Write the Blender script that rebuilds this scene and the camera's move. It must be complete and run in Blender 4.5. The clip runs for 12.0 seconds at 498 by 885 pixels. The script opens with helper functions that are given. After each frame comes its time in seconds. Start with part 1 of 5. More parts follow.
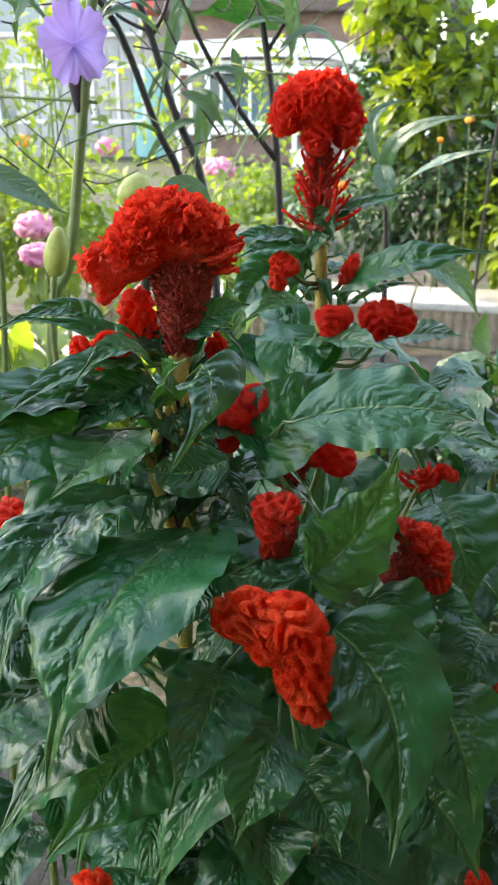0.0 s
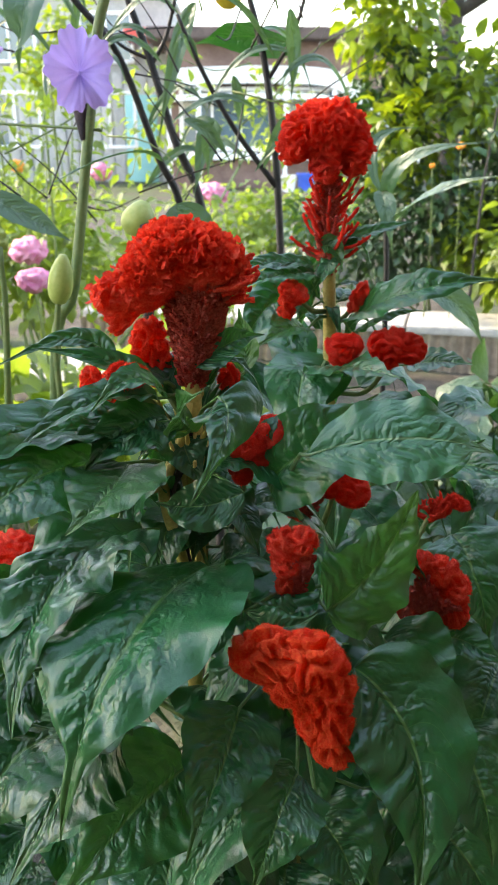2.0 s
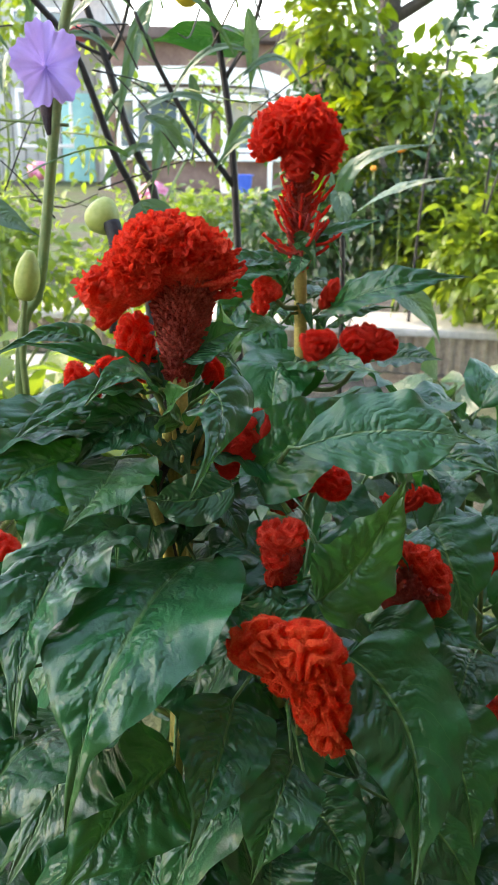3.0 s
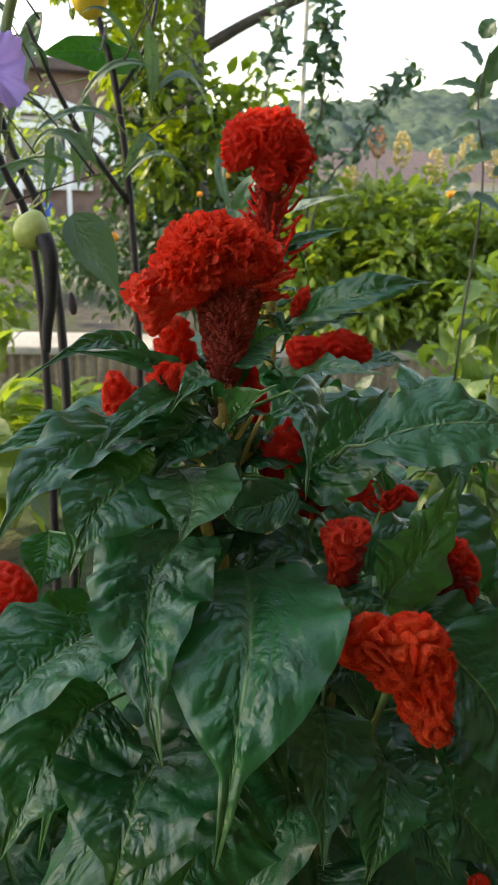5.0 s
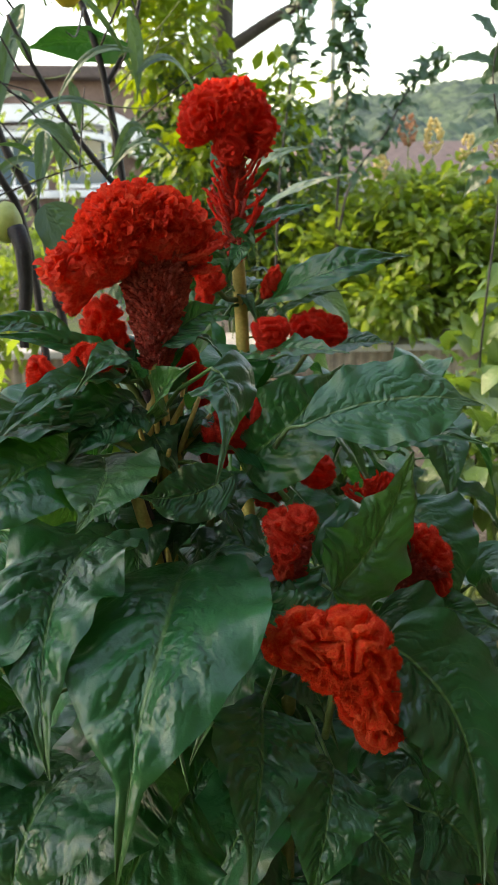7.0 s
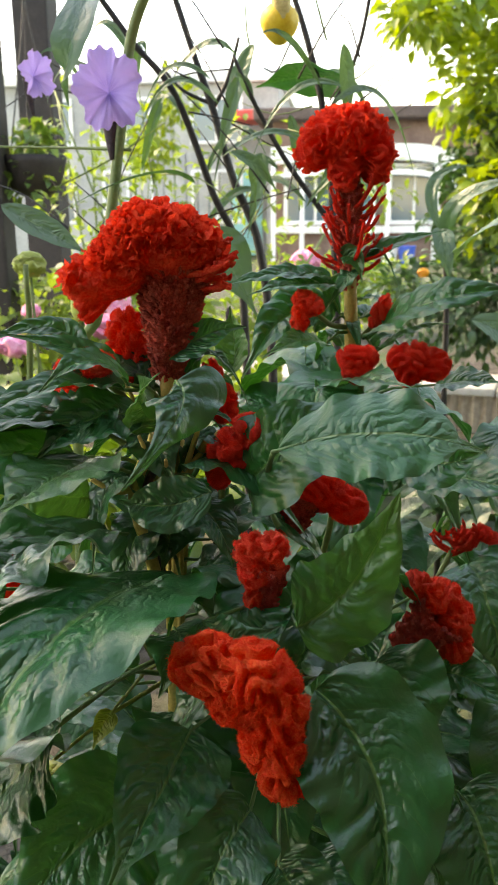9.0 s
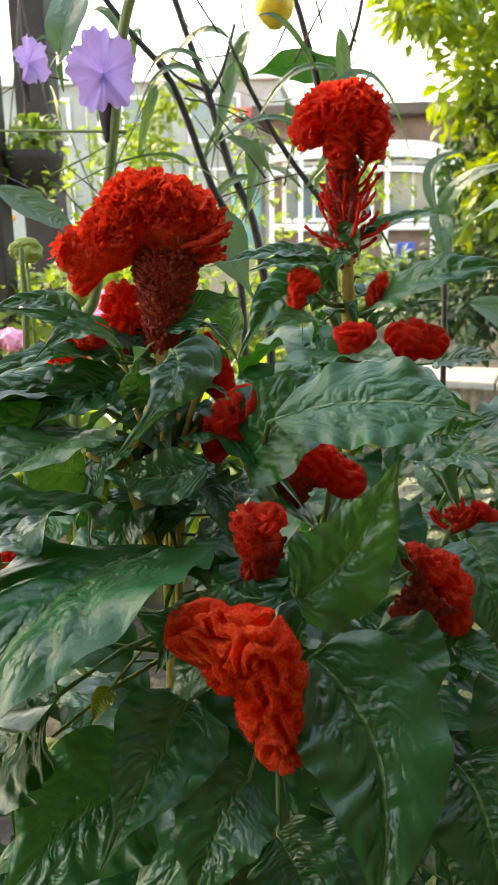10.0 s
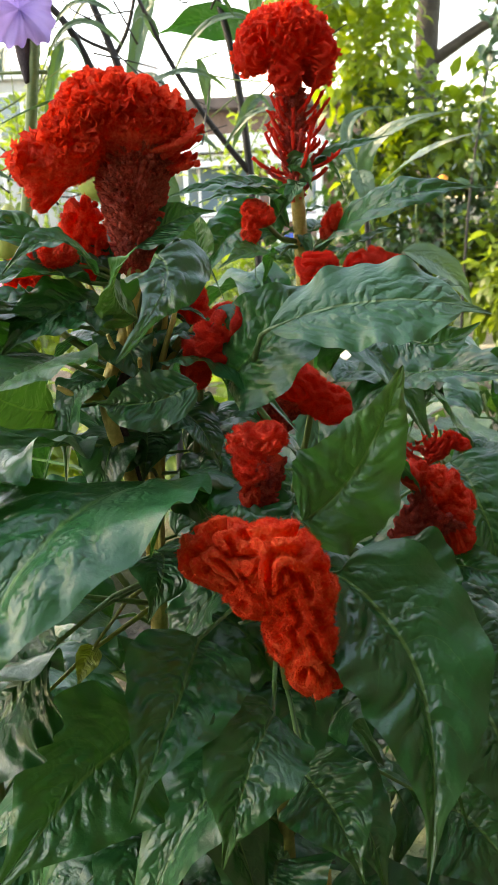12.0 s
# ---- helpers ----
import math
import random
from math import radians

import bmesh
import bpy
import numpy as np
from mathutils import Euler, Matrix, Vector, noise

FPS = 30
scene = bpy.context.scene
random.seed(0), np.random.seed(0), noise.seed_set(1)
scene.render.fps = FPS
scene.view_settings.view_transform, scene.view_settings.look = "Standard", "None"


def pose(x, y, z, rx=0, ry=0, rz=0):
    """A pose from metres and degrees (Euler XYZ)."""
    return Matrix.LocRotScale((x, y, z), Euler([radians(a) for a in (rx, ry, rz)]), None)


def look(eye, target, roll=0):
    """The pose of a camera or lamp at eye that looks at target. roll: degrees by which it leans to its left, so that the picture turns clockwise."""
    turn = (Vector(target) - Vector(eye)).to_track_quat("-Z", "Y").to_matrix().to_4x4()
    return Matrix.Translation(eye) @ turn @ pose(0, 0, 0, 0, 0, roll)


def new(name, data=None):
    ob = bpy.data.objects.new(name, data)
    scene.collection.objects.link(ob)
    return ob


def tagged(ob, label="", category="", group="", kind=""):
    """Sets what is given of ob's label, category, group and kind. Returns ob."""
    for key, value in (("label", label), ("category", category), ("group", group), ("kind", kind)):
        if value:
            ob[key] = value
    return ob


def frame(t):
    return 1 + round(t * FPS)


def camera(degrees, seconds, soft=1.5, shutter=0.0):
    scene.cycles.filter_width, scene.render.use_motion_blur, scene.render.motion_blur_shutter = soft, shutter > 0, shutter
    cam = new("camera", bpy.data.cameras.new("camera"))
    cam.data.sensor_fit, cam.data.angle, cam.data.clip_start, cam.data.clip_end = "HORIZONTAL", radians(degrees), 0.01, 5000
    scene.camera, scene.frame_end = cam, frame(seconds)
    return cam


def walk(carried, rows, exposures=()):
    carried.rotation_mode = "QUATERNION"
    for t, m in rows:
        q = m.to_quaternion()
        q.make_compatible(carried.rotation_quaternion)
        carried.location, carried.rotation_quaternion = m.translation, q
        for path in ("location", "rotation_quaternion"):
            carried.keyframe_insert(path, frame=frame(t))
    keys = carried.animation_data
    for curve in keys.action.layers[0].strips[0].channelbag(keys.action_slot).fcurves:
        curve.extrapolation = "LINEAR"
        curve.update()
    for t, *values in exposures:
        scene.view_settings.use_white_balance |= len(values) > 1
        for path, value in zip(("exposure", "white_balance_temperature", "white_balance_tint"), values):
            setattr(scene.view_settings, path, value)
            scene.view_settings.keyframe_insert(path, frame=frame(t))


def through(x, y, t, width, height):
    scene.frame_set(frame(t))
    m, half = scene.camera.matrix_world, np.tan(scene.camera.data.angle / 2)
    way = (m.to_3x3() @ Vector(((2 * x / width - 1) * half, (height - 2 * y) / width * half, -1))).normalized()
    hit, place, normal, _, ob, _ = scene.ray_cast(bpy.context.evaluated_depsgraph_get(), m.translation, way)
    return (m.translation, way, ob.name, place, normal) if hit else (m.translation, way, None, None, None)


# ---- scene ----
import functools

cam = camera(33.0, 12.0)
METRES, EYE, TILT, LEAN, TURN = 0.8, 1.1, -21.5, 0.0, 0.0
ROWS = [
    (0.0, 0.0, 0.0, 0.0, 0.0, 0.0, -0.0),
    (0.5, 0.0324, -0.0086, 0.0001, -0.09, 0.93, 0.07),
    (1.0, 0.011, 0.0143, 0.0076, 0.22, 0.58, 0.02),
    (1.5, -0.0097, 0.0358, 0.0049, -0.05, 1.14, 0.14),
    (2.0, -0.0215, 0.0152, 0.0089, -0.61, 1.53, 0.16),
    (2.5, -0.0251, 0.0126, 0.0041, -1.6, 1.5, 0.24),
    (3.0, -0.065, 0.0128, 0.0026, -4.71, 1.57, 0.89),
    (5.0, -0.2751, 0.0679, -0.0061, -17.51, 2.74, 5.05),
    (5.5, -0.2949, 0.1029, -0.0139, -17.8, 2.84, 6.03),
    (6.0, -0.2849, 0.097, 0.0038, -17.78, 3.0, 6.29),
    (6.5, -0.2429, 0.0953, -0.0094, -17.06, 2.75, 6.71),
    (8.5, 0.0551, 0.0855, -0.052, 2.97, 5.54, -0.34),
    (9.0, 0.0829, 0.0848, -0.0472, 5.97, 6.22, -2.05),
    (9.5, 0.1122, 0.0793, -0.0589, 6.58, 6.33, -2.13),
    (10.0, 0.0863, 0.0922, -0.0687, 6.05, 6.14, -1.62),
    (10.5, 0.0616, 0.1208, -0.1015, 4.12, 6.25, -0.67),
    (11.0, 0.0466, 0.1211, -0.107, 2.89, 6.79, 0.96),
    (11.5, 0.0295, 0.1273, -0.1141, 1.74, 6.79, 1.87),
    (12.0, 0.0112, 0.1417, -0.1221, -0.36, 5.89, 2.84),
]
LIGHT = [(0.0, 2.99, 8400), (1.0, 2.92, 8400), (3.0, 2.87, 8400), (5.0, 2.12, 9300), (6.5, 2.17, 9300), (8.5, 2.67, 10450), (9.5, 2.74, 10450), (12.0, 2.90, 10150)]
walk(cam, [(t, pose(0, 0, EYE, TILT, LEAN, TURN) @ pose(METRES * x, METRES * y, METRES * z, 90 + pitch, roll, yaw)) for t, x, y, z, yaw, pitch, roll in ROWS], [(t, stops, kelvin, 14) for t, stops, kelvin in LIGHT])

# ---- depth of field: a phone close to its subject ----
cam.data.dof.use_dof = True
cam.data.dof.focus_distance = 0.54
cam.data.dof.aperture_fstop = 30.0

# ---- world, sun, exposure ----
SUN_AZ, SUN_EL = radians(-70), radians(38)     # azimuth from +y towards +x
world = bpy.data.worlds.new("sky")
scene.world = world
world.use_nodes = True
wn = world.node_tree.nodes
wl = world.node_tree.links
sky = wn.new("ShaderNodeTexSky")
sky.sky_type = "NISHITA"
sky.sun_disc = False
sky.sun_elevation, sky.sun_rotation = SUN_EL, SUN_AZ
sky.air_density, sky.dust_density, sky.ozone_density = 1.0, 0.7, 1.0
bg = wn["Background"]
bg.inputs["Strength"].default_value = 0.15
wl.new(sky.outputs[0], bg.inputs["Color"])
sun = new("sun", bpy.data.lights.new("sun", "SUN"))
sun.data.energy, sun.data.angle, sun.data.color = 1.1, radians(0.6), (1.0, 0.94, 0.84)
sun_way = Vector((math.sin(SUN_AZ) * math.cos(SUN_EL), math.cos(SUN_AZ) * math.cos(SUN_EL), math.sin(SUN_EL)))
sun.matrix_world = look(tuple(sun_way * 30), (0, 0, 0))


# ---- materials ----
class Nodes:
    """A node material under construction."""

    def __init__(self, name):
        self.mat = bpy.data.materials.new(name)
        self.mat.use_nodes = True
        self.tree = self.mat.node_tree
        self.bsdf = self.tree.nodes["Principled BSDF"]
        self.out = self.tree.nodes["Material Output"]

    def add(self, kind, **inputs):
        n = self.tree.nodes.new("ShaderNode" + kind)
        for key, value in inputs.items():
            self.put(n.inputs[key.replace("_", " ")], value)
        return n

    def put(self, socket, value):
        if isinstance(value, bpy.types.NodeSocket):
            self.tree.links.new(value, socket)
        else:
            socket.default_value = value

    def math(self, op, a, b=0.0, c=0.0):
        n = self.tree.nodes.new("ShaderNodeMath")
        n.operation = op
        for s, v in zip(n.inputs, (a, b, c)):
            self.put(s, v)
        return n.outputs[0]

    def mix(self, fac, a, b, kind="MIX"):
        n = self.tree.nodes.new("ShaderNodeMix")
        n.data_type, n.blend_type = "RGBA", kind
        self.put(n.inputs[0], fac)
        for s, v in ((n.inputs[6], a), (n.inputs[7], b)):
            self.put(s, (*v, 1) if isinstance(v, tuple) and len(v) == 3 else v)
        return n.outputs[2]

    def range(self, v, a, b, c=0.0, d=1.0):
        n = self.tree.nodes.new("ShaderNodeMapRange")
        n.interpolation_type = "SMOOTHSTEP"
        for s, x in zip(n.inputs, (v, a, b, c, d)):
            self.put(s, x)
        return n.outputs[0]

    def place(self):
        return self.add("TexCoord").outputs["Object"]

    def noise(self, scale, detail=4.0, rough=0.55, vector=None):
        n = self.add("TexNoise", Scale=scale, Detail=detail, Roughness=rough)
        self.tree.links.new(vector or self.place(), n.inputs["Vector"])
        return n.outputs["Fac"]

    def bump(self, height, strength=0.4, distance=0.002):
        n = self.add("Bump", Height=height, Strength=strength, Distance=distance)
        self.tree.links.new(n.outputs[0], self.bsdf.inputs["Normal"])
        return n.outputs[0]

    def set(self, **inputs):
        for key, value in inputs.items():
            if isinstance(value, tuple) and len(value) == 3:
                value = (*value, 1)
            self.put(self.bsdf.inputs[key.replace("_", " ")], value)
        return self

    def thin(self, colour, fac):
        """Lets light through a thin leaf or petal."""
        t = self.add("BsdfTranslucent", Color=colour)
        m = self.add("MixShader", Fac=fac)
        self.tree.links.new(self.bsdf.outputs[0], m.inputs[1])
        self.tree.links.new(t.outputs[0], m.inputs[2])
        self.tree.links.new(m.outputs[0], self.out.inputs[0])


def plain_material(name, a, b, scale=20.0, rough=0.7, bump=0.3, distance=0.003, metal=0.0):
    """Two tones mottled at two scales, with fine relief."""
    k = Nodes(name)
    f = k.math("ADD", k.math("MULTIPLY", k.noise(scale), 0.6), k.math("MULTIPLY", k.noise(scale * 7), 0.4))
    k.set(Base_Color=k.mix(k.range(f, 0.35, 0.65), a, b), Roughness=rough, Metallic=metal)
    k.bump(k.noise(scale * 5), bump, distance)
    return k.mat


def leaf_material(name, dark, light, vein, glow, gloss=0.36, through=0.16, ribs=8.0, islands=False):
    """A leaf blade: UV u runs from base to tip, v from edge to edge with the midrib at a half."""
    k = Nodes(name)
    first = k.add("UVMap")
    first.uv_map = "UVMap"
    sep = k.add("SeparateXYZ")
    k.tree.links.new(first.outputs[0], sep.inputs[0])
    u, v = sep.outputs[0], sep.outputs[1]
    side = k.math("ABSOLUTE", k.math("MULTIPLY_ADD", v, 2.0, -1.0))
    midrib = k.range(side, 0.012, 0.040, 1.0, 0.0)
    rnd = k.add("NewGeometry").outputs["Random Per Island"] if islands else k.add("ObjectInfo").outputs["Random"]
    patch = k.range(k.noise(14.0, 3), 0.3, 0.7)
    fine = k.noise(300.0, 3)
    col = k.mix(k.math("MULTIPLY_ADD", rnd, 0.6, k.math("MULTIPLY", patch, 0.4)), dark, light)
    col = k.mix(k.math("MULTIPLY", k.range(fine, 0.5, 0.75), 0.2), col, light)
    col = k.mix(k.math("MULTIPLY", k.range(u, 0.70, 1.0), 0.55), col, tuple(0.6 * c for c in vein))
    col = k.mix(k.math("MULTIPLY", midrib, 0.55), col, vein)
    if not islands:
        second = k.add("UVMap")
        second.uv_map = "Veins"
        run = k.add("SeparateXYZ")
        k.tree.links.new(second.outputs[0], run.inputs[0])
        across = k.math("ABSOLUTE", k.math("SINE", k.math("MULTIPLY", run.outputs[0], math.pi)))
        lateral = k.math("MULTIPLY", k.range(across, 0.0, 0.09, 1.0, 0.0), k.range(side, 0.5, 0.95, 1.0, 0.0))
        col = k.mix(k.math("MULTIPLY", lateral, 0.20), col, vein)
    k.set(Base_Color=col, Roughness=k.range(fine, 0.3, 0.7, gloss - 0.03, gloss + 0.07), Specular_IOR_Level=0.72)
    if islands:
        h = k.noise(130.0, 3)
    else:
        warp = k.noise(90.0, 2)
        at = k.add("CombineXYZ", X=k.math("MULTIPLY_ADD", warp, 1.6, k.math("MULTIPLY", run.outputs[0], 2.2)), Y=k.math("MULTIPLY_ADD", warp, 1.6, k.math("MULTIPLY", run.outputs[1], 125.0)), Z=k.math("MULTIPLY", rnd, 40.0))
        cell = k.add("TexVoronoi", Scale=1.0)
        cell.feature = "SMOOTH_F1"
        cell.inputs["Smoothness"].default_value = 0.35
        k.tree.links.new(at.outputs[0], cell.inputs["Vector"])
        pucker = k.range(k.math("MULTIPLY_ADD", k.noise(16.0, 2), 1.3, k.math("MULTIPLY", side, -1.0)), -0.15, 0.55, 0.12, 1.0)
        h = k.math("MULTIPLY", k.math("MULTIPLY", cell.outputs[0], pucker), -1.0)
        h = k.math("ADD", h, k.math("MULTIPLY", k.noise(420.0, 3), 0.10))
    h = k.math("SUBTRACT", h, k.math("MULTIPLY", midrib, 0.12))
    k.bump(h, 1.0, 0.0031)
    k.thin((*glow, 1), through)
    return k.mat


def velvet_material(name, deep, bright, scale=900.0, islands=False):
    """The velvety crest of a cockscomb: fine fuzz, folds deep red, rims brighter."""
    k = Nodes(name)
    geo = k.add("NewGeometry")
    fuzz = k.noise(scale, 2, 0.7)
    big = k.noise(60.0, 3)
    f = k.math("ADD", k.math("MULTIPLY", fuzz, 0.65), k.math("MULTIPLY", big, 0.35))
    col = k.mix(k.range(f, 0.41, 0.61), deep, bright)
    if islands:
        col = k.mix(k.math("MULTIPLY", geo.outputs["Random Per Island"], 0.5), col, bright)
    k.set(Base_Color=col, Roughness=0.6, Sheen_Weight=0.8, Sheen_Roughness=0.4, Sheen_Tint=(1.0, 0.16, 0.09), Specular_IOR_Level=0.25)
    k.bump(fuzz, 0.9, 0.0026)
    k.thin((1.0, 0.07, 0.03, 1), 0.42)
    return k.mat


M = {
    "leaf": leaf_material("celosia_leaf", (0.002, 0.062, 0.017), (0.007, 0.118, 0.034), (0.14, 0.29, 0.08), (0.06, 0.38, 0.03), 0.31, 0.12),
    "greyleaf": leaf_material("broad_leaf", (0.005, 0.074, 0.026), (0.013, 0.122, 0.042), (0.20, 0.32, 0.14), (0.08, 0.36, 0.05), 0.40, 0.10),
    "yellowleaf": leaf_material("yellowing_leaf", (0.12, 0.17, 0.015), (0.26, 0.25, 0.03), (0.3, 0.3, 0.1), (0.4, 0.5, 0.04), 0.4, 0.25),
    "young": leaf_material("young_leaf", (0.008, 0.078, 0.014), (0.020, 0.128, 0.026), (0.14, 0.27, 0.08), (0.14, 0.44, 0.05), 0.38, 0.17),
    "lance": leaf_material("lance_leaf", (0.045, 0.10, 0.075), (0.08, 0.15, 0.11), (0.16, 0.24, 0.16), (0.15, 0.35, 0.06), 0.42, 0.2, 5.0),
    "tree": leaf_material("tree_leaf", (0.016, 0.05, 0.008), (0.16, 0.25, 0.015), (0.20, 0.30, 0.06), (0.50, 0.66, 0.03), 0.35, 0.34, 5.0, True),
    "bush": leaf_material("bush_leaf", (0.03, 0.085, 0.02), (0.09, 0.17, 0.03), (0.2, 0.3, 0.08), (0.3, 0.5, 0.05), 0.34, 0.25, 5.0, True),
    "shrub": leaf_material("shrub_leaf", (0.025, 0.07, 0.010), (0.13, 0.20, 0.02), (0.25, 0.36, 0.08), (0.5, 0.7, 0.06), 0.4, 0.35, 5.0, True),
    "sprig": leaf_material("sprig_leaf", (0.015, 0.05, 0.02), (0.03, 0.085, 0.03), (0.1, 0.16, 0.06), (0.1, 0.3, 0.03), 0.35, 0.12, 5.0, True),
    "red": velvet_material("red_velvet", (0.84, 0.028, 0.016), (0.98, 0.140, 0.070), 600.0),
    "crimson": velvet_material("crimson_velvet", (0.74, 0.016, 0.011), (0.93, 0.070, 0.040)),
    "orange": velvet_material("orange_velvet", (0.88, 0.035, 0.009), (0.98, 0.160, 0.045), 600.0),
    "pinkish": velvet_material("pinkish_velvet", (0.55, 0.05, 0.06), (0.75, 0.22, 0.2)),
    "scale": velvet_material("neck_scale", (0.05, 0.003, 0.006), (0.72, 0.17, 0.12), 700.0, True),
    "pinkscale": velvet_material("pink_neck_scale", (0.22, 0.02, 0.03), (0.70, 0.20, 0.18), 1200.0, True),
    "stem": plain_material("pale_stem", (0.36, 0.30, 0.07), (0.58, 0.44, 0.14), 60, 0.5, 0.3),
    "palegreen": plain_material("pale_green_stem", (0.16, 0.22, 0.06), (0.30, 0.30, 0.10), 40, 0.5, 0.3),
    "greenstem": plain_material("green_stem", (0.10, 0.17, 0.05), (0.17, 0.22, 0.07), 40, 0.5, 0.3),
    "darkstem": plain_material("dark_stem", (0.010, 0.009, 0.011), (0.03, 0.025, 0.027), 50, 0.55, 0.4),
    "bark": plain_material("bark", (0.025, 0.02, 0.018), (0.07, 0.06, 0.05), 9, 0.85, 0.8, 0.02),
    "concrete": plain_material("concrete", (0.36, 0.35, 0.32), (0.50, 0.48, 0.45), 6, 0.85, 0.4),
    "ribbed": plain_material("ribbed_concrete", (0.20, 0.15, 0.11), (0.34, 0.28, 0.21), 5, 0.9, 0.5),
    "brick": plain_material("brick", (0.16, 0.10, 0.085), (0.25, 0.165, 0.14), 3, 0.9, 0.4),
    "mortar": plain_material("mortar", (0.40, 0.37, 0.33), (0.52, 0.49, 0.45), 8, 0.9, 0.4),
    "white": plain_material("white_paint", (0.74, 0.75, 0.76), (0.84, 0.84, 0.84), 2, 0.45, 0.1),
    "render": plain_material("pale_render", (0.33, 0.34, 0.34), (0.46, 0.46, 0.45), 2, 0.85, 0.2),
    # very dark, so the added unseen walls bounce and mirror little light
    "darkwall": plain_material("dark_wall", (0.035, 0.030, 0.026), (0.06, 0.052, 0.045), 3, 0.9, 0.4),
    "roof": plain_material("roof_tile", (0.09, 0.065, 0.06), (0.15, 0.105, 0.095), 3, 0.8, 0.4),
    "redpaint": plain_material("red_awning", (0.55, 0.06, 0.05), (0.65, 0.10, 0.08), 3, 0.6, 0.1),
    "teal": plain_material("teal_paint", (0.20, 0.50, 0.52), (0.28, 0.60, 0.60), 3, 0.5, 0.1),
    "blue": plain_material("blue_plastic", (0.03, 0.10, 0.5), (0.05, 0.14, 0.6), 9, 0.4, 0.1),
    "wood": plain_material("dark_wood", (0.012, 0.009, 0.010), (0.03, 0.022, 0.022), 12, 0.7, 0.4),
    "soil": plain_material("soil", (0.06, 0.045, 0.03), (0.14, 0.11, 0.08), 7, 0.95, 0.8, 0.02),
    "pink": plain_material("pink_petal", (0.75, 0.16, 0.36), (0.85, 0.40, 0.55), 40, 0.6, 0.2),
    "yellow": plain_material("yellow_petal", (0.80, 0.50, 0.03), (0.90, 0.65, 0.08), 40, 0.5, 0.2),
    "flame": plain_material("orange_petal", (0.85, 0.28, 0.02), (0.90, 0.40, 0.05), 40, 0.5, 0.2),
    "plume": plain_material("cream_plume", (0.55, 0.42, 0.16), (0.75, 0.62, 0.30), 60, 0.9, 0.8),
    "rustplume": plain_material("rust_plume", (0.30, 0.13, 0.08), (0.45, 0.22, 0.12), 60, 0.9, 0.8),
    "dry": plain_material("dry_husk", (0.03, 0.02, 0.025), (0.07, 0.045, 0.05), 60, 0.7, 0.6),
    "calyx": plain_material("green_calyx", (0.30, 0.38, 0.08), (0.42, 0.46, 0.12), 30, 0.5, 0.3),
}


def ground_material():
    k = Nodes("garden_soil_and_grass")
    f = k.range(k.noise(0.6, 5), 0.42, 0.6)
    g = k.mix(k.range(k.noise(14, 4), 0.35, 0.7), (0.03, 0.06, 0.014), (0.08, 0.115, 0.03))
    s = k.mix(k.range(k.noise(11, 5), 0.35, 0.7), (0.04, 0.032, 0.024), (0.11, 0.09, 0.07))
    k.set(Base_Color=k.mix(f, s, g), Roughness=0.95)
    k.bump(k.noise(40, 5), 0.8, 0.02)
    return k.mat


def petal_material():
    """Lilac petals with a deeper throat; u runs from throat to rim."""
    k = Nodes("lilac_petal")
    sep = k.add("SeparateXYZ")
    k.tree.links.new(k.add("UVMap").outputs[0], sep.inputs[0])
    streak = k.math("ABSOLUTE", k.math("SINE", k.math("MULTIPLY", sep.outputs[1], 60.0)))
    throat = k.range(sep.outputs[0], 0.05, 0.5, 1.0, 0.0)
    base = k.mix(k.noise(60, 3), (0.50, 0.34, 0.86), (0.62, 0.46, 0.92))
    col = k.mix(k.math("MULTIPLY", throat, k.math("MULTIPLY_ADD", streak, 0.4, 0.5)), base, (0.22, 0.13, 0.62))
    k.set(Base_Color=col, Roughness=0.6)
    k.bump(k.noise(180, 3), 0.5, 0.002)
    k.thin((0.6, 0.42, 0.95, 1), 0.35)
    return k.mat


def glass_material():
    k = Nodes("window_glass")
    k.set(Base_Color=(0.10, 0.16, 0.20), Roughness=0.08, Specular_IOR_Level=0.9)
    k.bump(k.noise(2, 2), 0.05, 0.01)
    return k.mat


def hill_material():
    k = Nodes("wooded_hill")
    f = k.math("ADD", k.math("MULTIPLY", k.noise(0.05, 4), 0.5), k.math("MULTIPLY", k.noise(0.28, 4), 0.5))
    k.set(Base_Color=k.mix(k.range(f, 0.40, 0.62), (0.018, 0.042, 0.038), (0.080, 0.125, 0.075)), Roughness=0.95)
    k.bump(k.noise(0.2, 5), 1.0, 3.0)
    return k.mat


M["ground"], M["petal"], M["glass"], M["hill"] = ground_material(), petal_material(), glass_material(), hill_material()


# ---- mesh helpers ----
def mesh_of(name, bm, mat, smooth=True):
    me = bpy.data.meshes.new(name)
    bm.to_mesh(me)
    bm.free()
    me.materials.append(mat)
    if smooth:
        me.shade_smooth()
    return me


def part(name, bm, mat, parent, label="", smooth=True):
    """Links a bmesh as one mesh object under a thing or a part; a Mesh is taken as it is."""
    me = bm if isinstance(bm, bpy.types.Mesh) else mesh_of(name, bm, mat, smooth)
    ob = new(name, me)
    if parent is not None:
        ob.parent = parent
        ob.matrix_parent_inverse = parent.matrix_world.inverted()
    if label:
        tagged(ob, label)
    return ob


def thing(name, place, label, category, group="", kind=""):
    ob = new(name)
    ob.location = place
    ob.empty_display_size = 0.05
    bpy.context.view_layer.update()
    return tagged(ob, label, category, group, kind)


